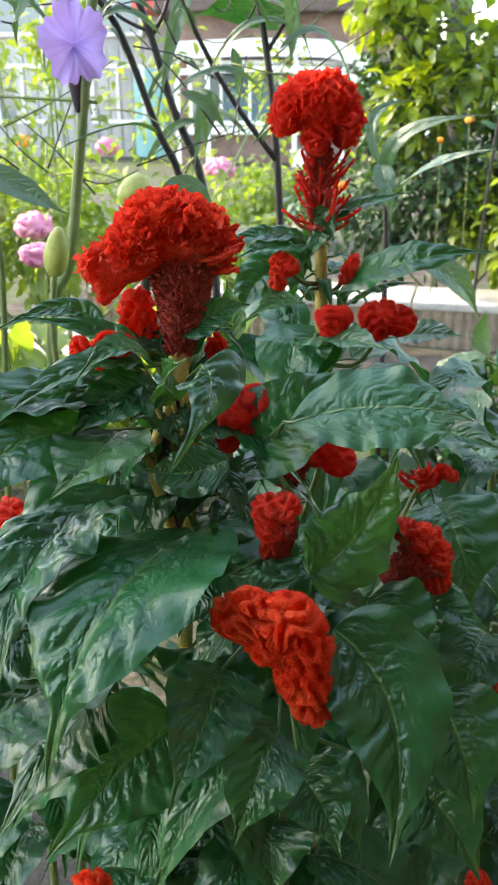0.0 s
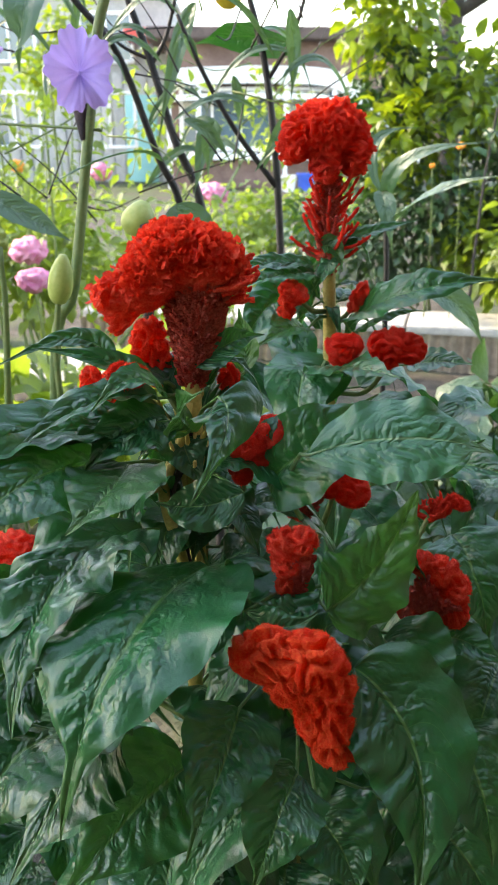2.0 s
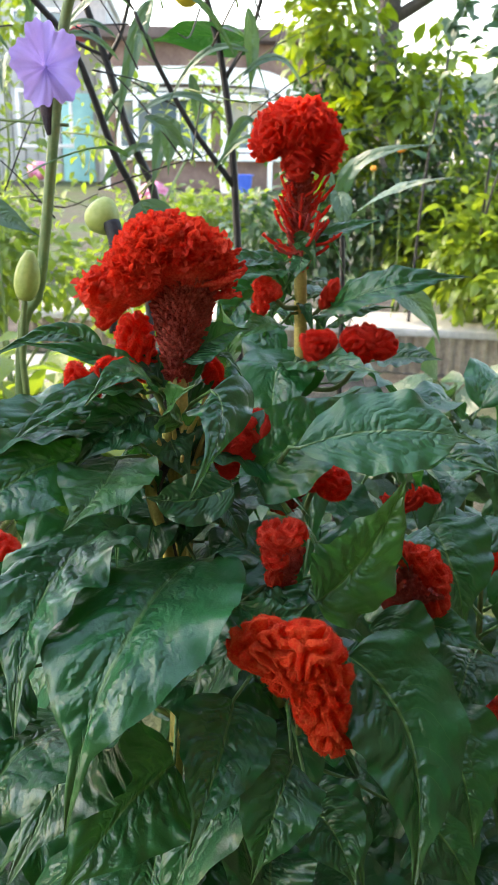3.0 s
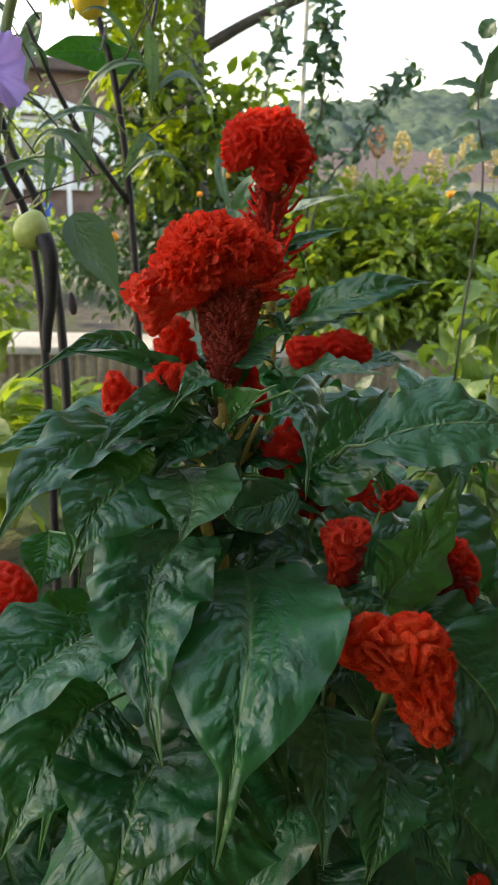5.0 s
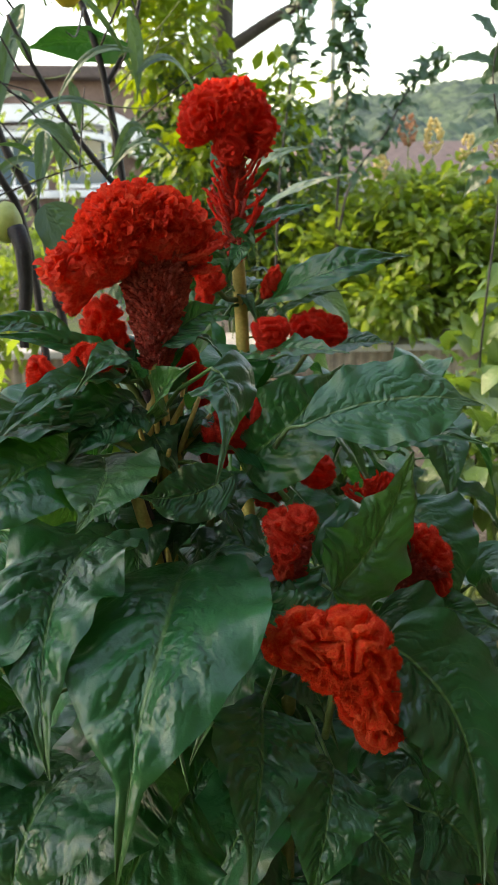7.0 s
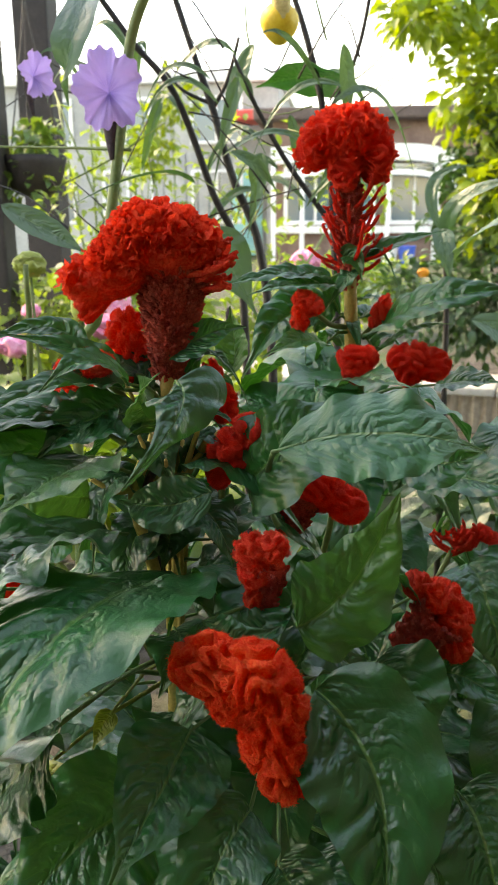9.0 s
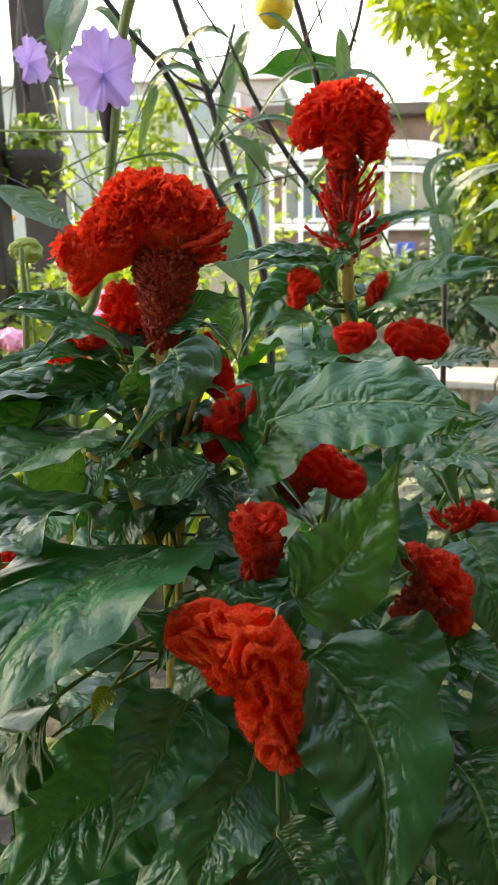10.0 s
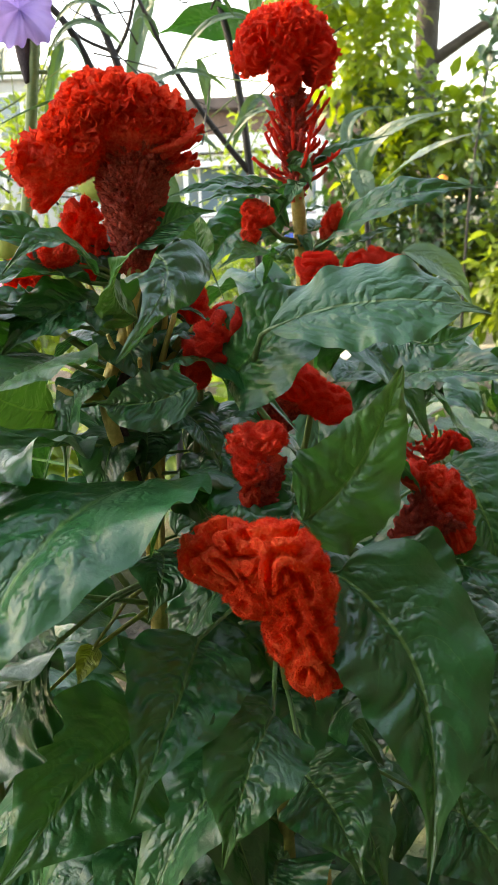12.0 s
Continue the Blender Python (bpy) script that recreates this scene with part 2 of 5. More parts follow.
def add_box(bm, lo, hi, bevel=0.0):
    r = bmesh.ops.create_cube(bm, size=1.0)
    for v in r["verts"]:
        v.co = Vector([(a + b) / 2 + c * (b - a) for a, b, c in zip(lo, hi, v.co)])
    if bevel:
        bmesh.ops.bevel(bm, geom=list({e for v in r["verts"] for e in v.link_edges}), offset=bevel, segments=2, affect="EDGES", profile=0.6)


def box(lo, hi, bevel=0.0):
    bm = bmesh.new()
    add_box(bm, lo, hi, bevel)
    return bm


def curve3(a, m, b, u):
    """A point on the arc from a through m (at a half) to b."""
    c = 2 * m - (a + b) / 2
    return (1 - u) ** 2 * a + 2 * u * (1 - u) * c + u * u * b


def add_tube(bm, points, radii, sides=8, uv=None, cap=True):
    points = [Vector(p) for p in points]
    rings = []
    for i, p in enumerate(points):
        t = (points[min(i + 1, len(points) - 1)] - points[max(i - 1, 0)]).normalized()
        a = t.orthogonal().normalized() if not rings else (side - t * side.dot(t)).normalized()
        side = a
        b = t.cross(a)
        r = radii[i] if hasattr(radii, "__len__") else radii
        rings.append([bm.verts.new(p + (a * math.cos(w) + b * math.sin(w)) * r) for w in [2 * math.pi * k / sides for k in range(sides)]])
    for r0, r1 in zip(rings, rings[1:]):
        for k in range(sides):
            f = bm.faces.new((r0[k], r0[(k + 1) % sides], r1[(k + 1) % sides], r1[k]))
            if uv:
                for l in f.loops:
                    l[uv].uv = (0.02, 0.5)
    if cap:
        bm.faces.new(rings[0][::-1])
        bm.faces.new(rings[-1])


def smooth_path(points, n=6):
    """Catmull-Rom through the points."""
    p = [Vector(q) for q in points]
    p = [2 * p[0] - p[1]] + p + [2 * p[-1] - p[-2]]
    out = []
    for i in range(1, len(p) - 2):
        for k in range(n):
            s = k / n
            out.append(0.5 * (2 * p[i] + (p[i + 1] - p[i - 1]) * s + (2 * p[i - 1] - 5 * p[i] + 4 * p[i + 1] - p[i + 2]) * s * s + (3 * p[i] - p[i - 1] - 3 * p[i + 1] + p[i + 2]) * s ** 3))
    out.append(p[-2])
    return out


def stalk(points, r0, r1, sides=8, n=6):
    bm = bmesh.new()
    pts = smooth_path(points, n)
    add_tube(bm, pts, [r0 + (r1 - r0) * i / (len(pts) - 1) for i in range(len(pts))], sides)
    return bm


# ---- leaves ----
def add_blade(bm, uv, base, mid, tip, width, up, fold=12.0, wave=0.065, quilt=0.018, curl=0.0, twist=0.0, nu=68, nv=20, shape=(0.5, 0.9), seed=0.0, ribs=8.0, tail=0.13):
    """A blade bent from base over mid to tip; the panels between its side veins bulge."""
    base, mid, tip, up = (Vector(q) for q in (base, mid, tip, up))
    p, q = shape
    wave = wave * 1.35
    length = (mid - base).length + (tip - mid).length
    relief = 0.20 * (quilt / 0.018) ** 0.4 * length / ribs
    top = (p / (p + q)) ** p * (q / (p + q)) ** q
    veins = bm.loops.layers.uv.get("Veins") or bm.loops.layers.uv.new("Veins")
    grid, phases, spans, cf, sf = [], [], [], math.cos(radians(fold)), math.sin(radians(fold))
    for i in range(nu + 1):
        u = i / nu
        c = curve3(base, mid, tip, u)
        t = (curve3(base, mid, tip, min(1, u + 0.01)) - curve3(base, mid, tip, max(0, u - 0.01))).normalized()
        n = (up - t * up.dot(t)).normalized()
        s = t.cross(n)
        if twist:
            turn = Matrix.Rotation(radians(twist) * u, 3, t)
            n, s = turn @ n, turn @ s
        w = min(1.0, u / (1 - tail))
        body = w ** p * (1 - w) ** q / top
        drip = 0.11 * min(1.0, (1 - u) / tail) * min(1.0, u * 4)
        half = width / 2 * math.sqrt(body * body + drip * drip) + 0.0005
        bow = 0.05 * half * noise.noise(Vector((u * 3.1, seed * 2.0, 5)))
        row, run = [], []
        for j in range(nv + 1):
            v = 2 * j / nv - 1
            a = abs(v)
            way = u - (0.10 * a + 0.17 * a * a) * min(1.0, 2.2 * half * 2 / length) + (0.06 if v > 0 else 0.0)
            phase = ribs * way + 0.55 * noise.noise(Vector((u * 5, v * 1.5, seed + 4)))
            run.append(phase)
            bulge = abs(math.sin(math.pi * phase)) ** 0.7
            strong = (0.65 + 0.7 * noise.noise(Vector((u * 3 + seed, v * 2, 7)))) * min(1.0, half / width * 5) * min(1.0, a * 5) * (1 - 0.75 * a ** 3)
            h = half * (a * sf - curl * a * a)
            h += relief * bulge * strong
            h += 0.02 * half * noise.noise(Vector((u * 11 + seed, v * 4, seed * 3)))
            h += wave * half * a ** 2.5 * (math.sin(u * 19 + seed * 5 + (2 if v > 0 else 0)) + 0.8 * math.sin(u * 37 + seed * 9) + 1.1 * noise.noise(Vector((u * 7, seed + v, 1))))
            edge = 1 + 0.07 * a * noise.noise(Vector((u * 9, seed + (7 if v > 0 else 0), 2)))
            row.append(bm.verts.new(c + s * (half * v * cf * edge + bow) + n * h))
        grid.append(row)
        phases.append(run)
        spans.append([half * (2 * j / nv - 1) for j in range(nv + 1)])
    for i in range(nu):
        for j in range(nv):
            f = bm.faces.new((grid[i][j], grid[i][j + 1], grid[i + 1][j + 1], grid[i + 1][j]))
            for l, (a, b) in zip(f.loops, ((i, j), (i, j + 1), (i + 1, j + 1), (i + 1, j))):
                l[uv].uv = (a / nu, b / nv)
                l[veins].uv = (phases[a][b], spans[a][b])


def leaf(plant, base, mid, tip, width, up=(0, -0.5, 0.85), root=None, mat="leaf", label="", **shape):
    """A leaf with its stalk, a part of its plant. up: the way its upper face looks."""
    bm = bmesh.new()
    uv = bm.loops.layers.uv.new("UVMap")
    bm.loops.layers.uv.new("Veins")
    uv = bm.loops.layers.uv["UVMap"]
    leaf.count += 1
    shape.setdefault("seed", leaf.count * 1.37)
    add_blade(bm, uv, base, mid, tip, width, up, **shape)
    if root:
        b, r = Vector(base), Vector(root)
        k = (b + r) / 2 + Vector((0, 0, 0.006))
        ahead = (curve3(b, Vector(mid), Vector(tip), 0.12))
        add_tube(bm, [r, k, b, ahead], [0.0022, 0.0015, 0.0012, 0.0006], 6, uv)
    return part("leaf", bm, M[mat], plant, label)


leaf.count = 0


def add_simple_leaf(bm, uv, base, way, up, length, width):
    """A small folded leaf of six faces, for crowns and hedges."""
    way, up = Vector(way).normalized(), Vector(up)
    side = way.cross(up).normalized()
    up = side.cross(way)
    rows = []
    for u, w, d in ((0, 0.05, 0), (0.35, 1, 0.06), (0.7, 0.75, 0.02), (1, 0.03, -0.12)):
        c = base + way * length * u + up * length * d
        rows.append([bm.verts.new(c - side * width / 2 * w + up * width * 0.15 * w), bm.verts.new(c), bm.verts.new(c + side * width / 2 * w + up * width * 0.15 * w)])
    for i, (u0, u1) in enumerate(((0, 0.35), (0.35, 0.7), (0.7, 1))):
        for j, (v0, v1) in enumerate(((0, 0.5), (0.5, 1))):
            f = bm.faces.new((rows[i][j], rows[i][j + 1], rows[i + 1][j + 1], rows[i + 1][j]))
            for l, q in zip(f.loops, ((u0, v0), (u0, v1), (u1, v1), (u1, v0))):
                l[uv].uv = q


def crown(clumps, length, width, seed, droop=0.3):
    """Many small leaves in uneven clumps: (x, y, z, rx, ry, rz, count)."""
    rng = random.Random(seed)
    bm = bmesh.new()
    uv = bm.loops.layers.uv.new("UVMap")
    for x, y, z, rx, ry, rz, count in clumps:
        for _ in range(count):
            d = Vector((rng.gauss(0, 1), rng.gauss(0, 1), rng.gauss(0, 1))).normalized()
            r = rng.random() ** 0.45
            lump = 0.72 + 0.55 * noise.noise(d * 2.1 + Vector((x, y, z)))
            p = Vector((x + d.x * rx * r * lump, y + d.y * ry * r * lump, z + d.z * rz * r * lump))
            way = d + Vector((rng.uniform(-1, 1), rng.uniform(-1, 1), rng.uniform(-1, 0.6) - droop))
            k = rng.uniform(0.7, 1.25)
            add_simple_leaf(bm, uv, p, way, (rng.uniform(-0.6, 0.6), rng.uniform(-0.6, 0.6), 1), length * k, width * k)
    return bm


# ---- cockscomb heads ----
def lump(p, size, seed):
    """Slow swelling that makes a bloom uneven."""
    return 0.30 * size * noise.noise(p * 38.0 + Vector((seed, seed * 2.0, 0)))


def add_crest(bm, blobs, freq, amp, detail=5, seed=0.0):
    """Brain-like folds over rounded lobes: (x, y, z, rx, ry, rz, tilt about y)."""
    shift = Vector((seed * 3.1, seed * 1.7, seed * 2.3))
    for x, y, z, rx, ry, rz, tilt in blobs:
        turn = Matrix.Rotation(radians(tilt), 3, "Y")
        made = bmesh.ops.create_icosphere(bm, subdivisions=detail, radius=1.0)["verts"]
        for v in made:
            d = v.co.copy()
            p = Vector((x, y, z)) + turn @ Vector((d.x * rx, d.y * ry, d.z * rz))
            n = (turn @ Vector((d.x / rx, d.y / ry, d.z / rz))).normalized()
            s = p * freq * 0.55 + shift
            warp = Vector((noise.noise(s * 0.9), noise.noise(s * 0.9 + Vector((9, 4, 1))), noise.noise(s * 0.9 + Vector((2, 8, 5)))))
            band = abs(math.sin(math.pi * 3.0 * (noise.noise(s + warp * 0.7) + 0.15)))
            fringe = noise.noise(p * freq * 4.0) * 0.16 + noise.noise(p * freq * 9.0) * 0.14
            h = amp * (-1.35 + 1.9 * band ** 0.5 + fringe)
            v.co = p + n * (h + lump(p, min(rx, ry, rz), seed))


@functools.lru_cache(None)
def ball_net(detail):
    """Directions, faces and neighbours of an even ball mesh."""
    bm = bmesh.new()
    bmesh.ops.create_icosphere(bm, subdivisions=detail, radius=1.0)
    dirs = np.array([v.co[:] for v in bm.verts])
    faces = np.array([[v.index for v in f.verts] for f in bm.faces])
    near = []
    for v in bm.verts:
        n = [e.other_vert(v).index for e in v.link_edges]
        near.append((n + n)[:6])
    bm.free()
    return dirs / np.linalg.norm(dirs, axis=1)[:, None], faces, np.array(near)


def lobed_distance(p, blobs, blend):
    """Distance to smoothly joined rounded lobes: (x, y, z, rx, ry, rz, tilt about y)."""
    total = None
    for x, y, z, rx, ry, rz, tilt in blobs:
        turn = np.array(Matrix.Rotation(radians(tilt), 3, "Y"))
        q = (p - (x, y, z)) @ turn
        r = np.array((rx, ry, rz))
        k0 = np.linalg.norm(q / r, axis=1)
        d = k0 * (k0 - 1) / np.maximum(np.linalg.norm(q / r ** 2, axis=1), 1e-9)
        if total is None:
            total = d
        else:
            h = np.clip(0.5 + 0.5 * (d - total) / blend, 0, 1)
            total = d * (1 - h) + total * h - blend * h * (1 - h)
    return total


def face_normals(p, faces):
    n = np.zeros_like(p)
    a = np.cross(p[faces[:, 1]] - p[faces[:, 0]], p[faces[:, 2]] - p[faces[:, 0]])
    for k in range(3):
        np.add.at(n, faces[:, k], a)
    return n / np.maximum(np.linalg.norm(n, axis=1), 1e-12)[:, None]


def folded_crest(blobs, wave, amp, detail, seed, fuzz=0.0010, hood=False, blend=0.006):
    """Joined lobes whose skin is thrown into winding velvet folds of one width, as on a cockscomb.
    Gives points, faces, the outward ways and how far each point stands up on a fold."""
    rng = np.random.default_rng(int(seed * 100) + 5)
    dirs, faces, near = ball_net(detail)
    weight = np.array([b[3] * b[4] * b[5] for b in blobs]) ** 0.5
    mid = (np.array([b[:3] for b in blobs]) * weight[:, None]).sum(0) / weight.sum()
    reach = np.full(len(dirs), max(np.linalg.norm(np.array(b[:3]) - mid) + max(b[3:6]) for b in blobs) + 0.01)
    for _ in range(40):
        reach = np.maximum(reach - 0.7 * lobed_distance(mid + dirs * reach[:, None], blobs, blend), 0.002)
    p = mid + dirs * reach[:, None]
    for _ in range(16):
        n = face_normals(p, faces)
        pull = p[near].mean(1) - p
        p = p + 0.5 * (pull - n * (pull * n).sum(1)[:, None])
    n = face_normals(p, faces)
    gap = np.linalg.norm(p[near] - p[:, None], axis=2).mean(1)
    fine = np.percentile(gap, 25)
    rate = np.clip((fine / gap) ** 2, 0.05, 1.0)

    def spread(u, steps):
        for _ in range(steps):
            u = u + rate * (u[near].mean(1) - u)
        return u

    small = max(1, min(40, round(2 * (wave / 6.54 / fine) ** 2)))
    u = rng.normal(size=len(p))
    for _ in range(13):
        a = spread(u, small)
        b = spread(a, small * 3)
        d = a - b
        u = np.tanh(2.5 * d / d.std())
    fold = np.tanh(1.6 * (spread(u, 2) + 0.30))
    full = np.clip((n[:, 2] + 0.50) / 0.6, 0.15, 1.0) if hood else np.clip((n[:, 2] + 1.1) / 0.8, 0.25, 1.0)
    swell = np.array([noise.noise(Vector(q) * 70 + Vector((seed, 0, 0))) for q in p])
    knob = np.array([noise.noise(Vector(q) * 330 + Vector((0, seed, 0))) for q in p])
    p = p + n * (amp * full * (fold - 0.35 + 0.7 * swell + 0.30 * knob))[:, None]
    n = face_normals(p, faces)
    p = p + n * rng.uniform(-0.00022, 0.00022, len(p))[:, None]
    return p, faces, n, fold * full, fuzz


def crest_bmesh(crest, seed, hairs=1):
    """The folds as a bmesh, with short velvet hairs on their crowns."""
    p, faces, n, fold, fuzz = crest
    rng = np.random.default_rng(int(seed * 100) + 9)
    chosen = np.repeat(np.nonzero(fold > 0.05)[0], hairs)
    way = n[chosen] + rng.uniform(-0.7, 0.7, (len(chosen), 3))
    side = np.cross(way, rng.normal(size=(len(chosen), 3)))
    side = side / np.linalg.norm(side, axis=1)[:, None] * 0.00022
    at = p[chosen] + rng.uniform(-0.0004, 0.0004, (len(chosen), 3))
    tip = at + way * fuzz * rng.uniform(0.5, 1.2, len(chosen))[:, None]
    base = len(p)
    m = len(chosen)
    points = np.concatenate([p, at - side, at + side, tip])
    k = np.arange(m)
    tris = np.concatenate([faces, np.stack([base + k, base + m + k, base + 2 * m + k], 1)])
    me = bpy.data.meshes.new("crest")
    me.from_pydata(points.tolist(), [], tris.tolist())
    bm = bmesh.new()
    bm.from_mesh(me)
    bpy.data.meshes.remove(me)
    return bm


def add_frills(bm, crest, count, size, seed):
    """Small ruffled lobes that stand up from the folds of a crest."""
    rng = random.Random(int(seed * 10) + 3)
    points, _, ways, fold, _ = crest
    top = np.nonzero(fold > 0.35)[0]
    for _ in range(count):
        k = int(top[rng.randrange(len(top))])
        p = Vector(points[k])
        n = (Vector(ways[k]) + Vector((rng.uniform(-1, 1), rng.uniform(-1, 1), rng.uniform(-1, 1))) * 0.45).normalized()
        a = n.orthogonal().normalized()
        a = Matrix.Rotation(rng.uniform(0, 6.28), 3, n) @ a
        b = n.cross(a)
        s = size * rng.uniform(0.55, 1.35)
        rows = []
        for i in range(4):
            h = i / 3
            row = []
            for j in range(7):
                w = (j / 3 - 1) * s * (0.45 + 0.75 * h)
                ruf = math.sin(j * 1.9 + h) * s * 0.32 * h
                row.append(bm.verts.new(p - n * s * 0.35 + n * s * 1.25 * h * (1 - 0.30 * (j / 3 - 1) ** 2 + (0.16 * (j % 2) if h > 0.9 else 0.0) + 0.07 * ((j * 5) % 3)) + a * w + b * (ruf + (w / s) ** 2 * s * 0.4)))
            rows.append(row)
        for i in range(3):
            for j in range(6):
                bm.faces.new((rows[i][j], rows[i][j + 1], rows[i + 1][j + 1], rows[i + 1][j]))


def add_neck(bm, low, high, r0, r1, scales, size, seed, flat=1.0, swell=1.7):
    """The scaly funnel below a crest."""
    rng = random.Random(seed)
    low, high = Vector(low), Vector(high)
    t = (high - low).normalized()
    a = t.cross(Vector((0, 1, 0))).normalized()
    b = t.cross(a)
    rad = lambda u: r0 + (r1 - r0) * u ** swell
    pts = [low.lerp(high, i / 10) for i in range(11)]
    rings = [[bm.verts.new(p + (a * math.cos(w) + b * flat * math.sin(w)) * rad(i / 10)) for w in [2 * math.pi * k / 20 for k in range(20)]] for i, p in enumerate(pts)]
    for q0, q1 in zip(rings, rings[1:]):
        for k in range(20):
            bm.faces.new((q0[k], q0[(k + 1) % 20], q1[(k + 1) % 20], q1[k]))
    for _ in range(scales):
        u, w = rng.random() ** 0.7, rng.uniform(0, 2 * math.pi)
        out = (a * math.cos(w) + b * flat * math.sin(w)).normalized()
        p = low.lerp(high, u) + (a * math.cos(w) + b * flat * math.sin(w)) * rad(u)
        s = size * rng.uniform(0.35, 1.5)
        way = (out * rng.uniform(0.5, 1.1) + t * rng.uniform(0.2, 1.0)).normalized()
        x = way.cross(out).normalized() if way.cross(out).length > 0.01 else a
        y = way.cross(x)
        ring = [bm.verts.new(p + (x * math.cos(k) + y * math.sin(k)) * s * 0.36) for k in (0, 2.09, 4.19)]
        belly = [bm.verts.new(p + way * s * 0.6 + (x * math.cos(k) + y * math.sin(k)) * s * 0.40) for k in (0, 2.09, 4.19)]
        tip = bm.verts.new(p + way * s * 1.05)
        for k in range(3):
            bm.faces.new((ring[k], ring[(k + 1) % 3], belly[(k + 1) % 3], belly[k]))
            bm.faces.new((belly[k], belly[(k + 1) % 3], tip))


def add_fingers(bm, low, high, count, length, seed, radius=0.0022):
    """Finger-like branching florets up a flower stalk."""
    rng = random.Random(seed)
    low, high = Vector(low), Vector(high)
    for i in range(count):
        u = (i + rng.random()) / count
        w = i * 2.4 + rng.uniform(-0.3, 0.3)
        out = Vector((math.cos(w), math.sin(w), 0))
        p = low.lerp(high, u)
        s = length * rng.uniform(0.5, 1.2) * (1 - 0.35 * u)
        rise = rng.uniform(0.3, 1.0)
        q = p + out * s * 0.55 + Vector((0, 0, s * 0.4 * rise))
        e = p + out * s * 0.85 + Vector((0, 0, s * rise))
        pts = smooth_path([p, q, e], 3)
        add_tube(bm, pts, [radius * (0.8 + 0.5 * abs(math.sin(k * 1.7 + i))) for k in range(len(pts))], 6)
        for _ in range(3):
            k = rng.choice(pts[2:])
            d = Vector((rng.uniform(-1, 1), rng.uniform(-1, 1), rng.uniform(0, 1))).normalized()
            add_tube(bm, [k, k + d * radius * 1.6, k + d * radius * 3.2], [radius * 0.9, radius * 0.8, radius * 0.3], 5)


def flower_head(plant, blobs, mat, wave=0.0085, amp=0.0022, detail=6, seed=0.0, frills=0, frill=0.005, neck=None, stem=None, label="", hood=False, neck_mat="scale", blend=0.006, fuzz=0.0012):
    """A crest, its scaly neck and its stalk. neck: low, high, r0, r1, scales, size, flatness, swell."""
    crest = folded_crest(blobs, wave, amp, detail, seed, fuzz, hood, blend)
    bm = crest_bmesh(crest, seed)
    if frills:
        add_frills(bm, crest, frills, frill, seed)
    head = part("flower_head", bm, M[mat], plant, label)
    if neck:
        nb = bmesh.new()
        add_neck(nb, *neck[:6], int(seed * 10) + 7, *neck[6:])
        part("neck", nb, M[neck_mat], head, "scaly dark crimson neck" if neck_mat == "scale" else "scaly pinkish neck")
    if stem:
        part("flower_stalk", stalk(stem, 0.0028, 0.0024, 8), M["greenstem"], head, "green stalk")
    return head


# ---- ground and distance ----
def make_ground():
    """One sheet, fine near the camera, that reaches the horizon."""
    bm = bmesh.new()
    edges = [0, 0.25, 0.5, 0.8, 1.2, 1.7, 2.4, 3.2, 4.2, 5.5, 7, 9, 12, 17, 25, 40, 80, 160, 400, 1500]
    xs = sorted({-e for e in edges} | set(edges))
    grid = [[bm.verts.new((x, y + 1, 0.03 * noise.noise(Vector((x * 1.3, y * 1.3, 0))) - 0.02 if abs(x) + abs(y) < 20 else -0.02)) for x in xs] for y in xs]
    for r0, r1 in zip(grid, grid[1:]):
        for j in range(len(xs) - 1):
            bm.faces.new((r0[j], r0[j + 1], r1[j + 1], r1[j]))
    tagged(part("ground", bm, M["ground"], None), "bare garden soil with patches of grass", "ground", kind="structure")


def make_hill(name, y, x0, x1, height, bulge, seed, label):
    """A wooded ridge with an uneven skyline."""
    bm = bmesh.new()
    n, rows = 420, 40
    grid = []
    for j in range(rows + 1):
        v = j / rows
        row = []
        for i in range(n + 1):
            u = i / n
            x = x0 + (x1 - x0) * u
            top = height * (0.7 + 0.55 * noise.noise(Vector((u * 4.2 + seed, 0, 0))) + 0.16 * noise.noise(Vector((u * 18, seed, 0))) + 0.06 * noise.noise(Vector((u * 90, seed, 3))))
            z = top * math.sin(v * math.pi / 2)
            crown = 1.0 - noise.voronoi(Vector((x / 8.0, v * bulge / 8.0, seed)))[0][0]
            row.append(bm.verts.new((x, y + bulge * v - 2.0 * crown, z + 4.5 * crown + 1.0 * noise.noise(Vector((u * 110, v * 20, seed))))))
        grid.append(row)
    for r0, r1 in zip(grid, grid[1:]):
        for i in range(n):
            bm.faces.new((r0[i], r0[i + 1], r1[i + 1], r1[i]))
    tagged(part(name, bm, M["hill"], None), label, "hill", kind="structure")


make_ground()
make_hill("backdrop_hill", 330, -260, 620, 46, 120, 1.0, "far wooded hill under a bright hazy sky")
make_hill("backdrop_near_hill", 190, -40, 420, 17, 60, 4.0, "nearer green wooded slope below the hill")


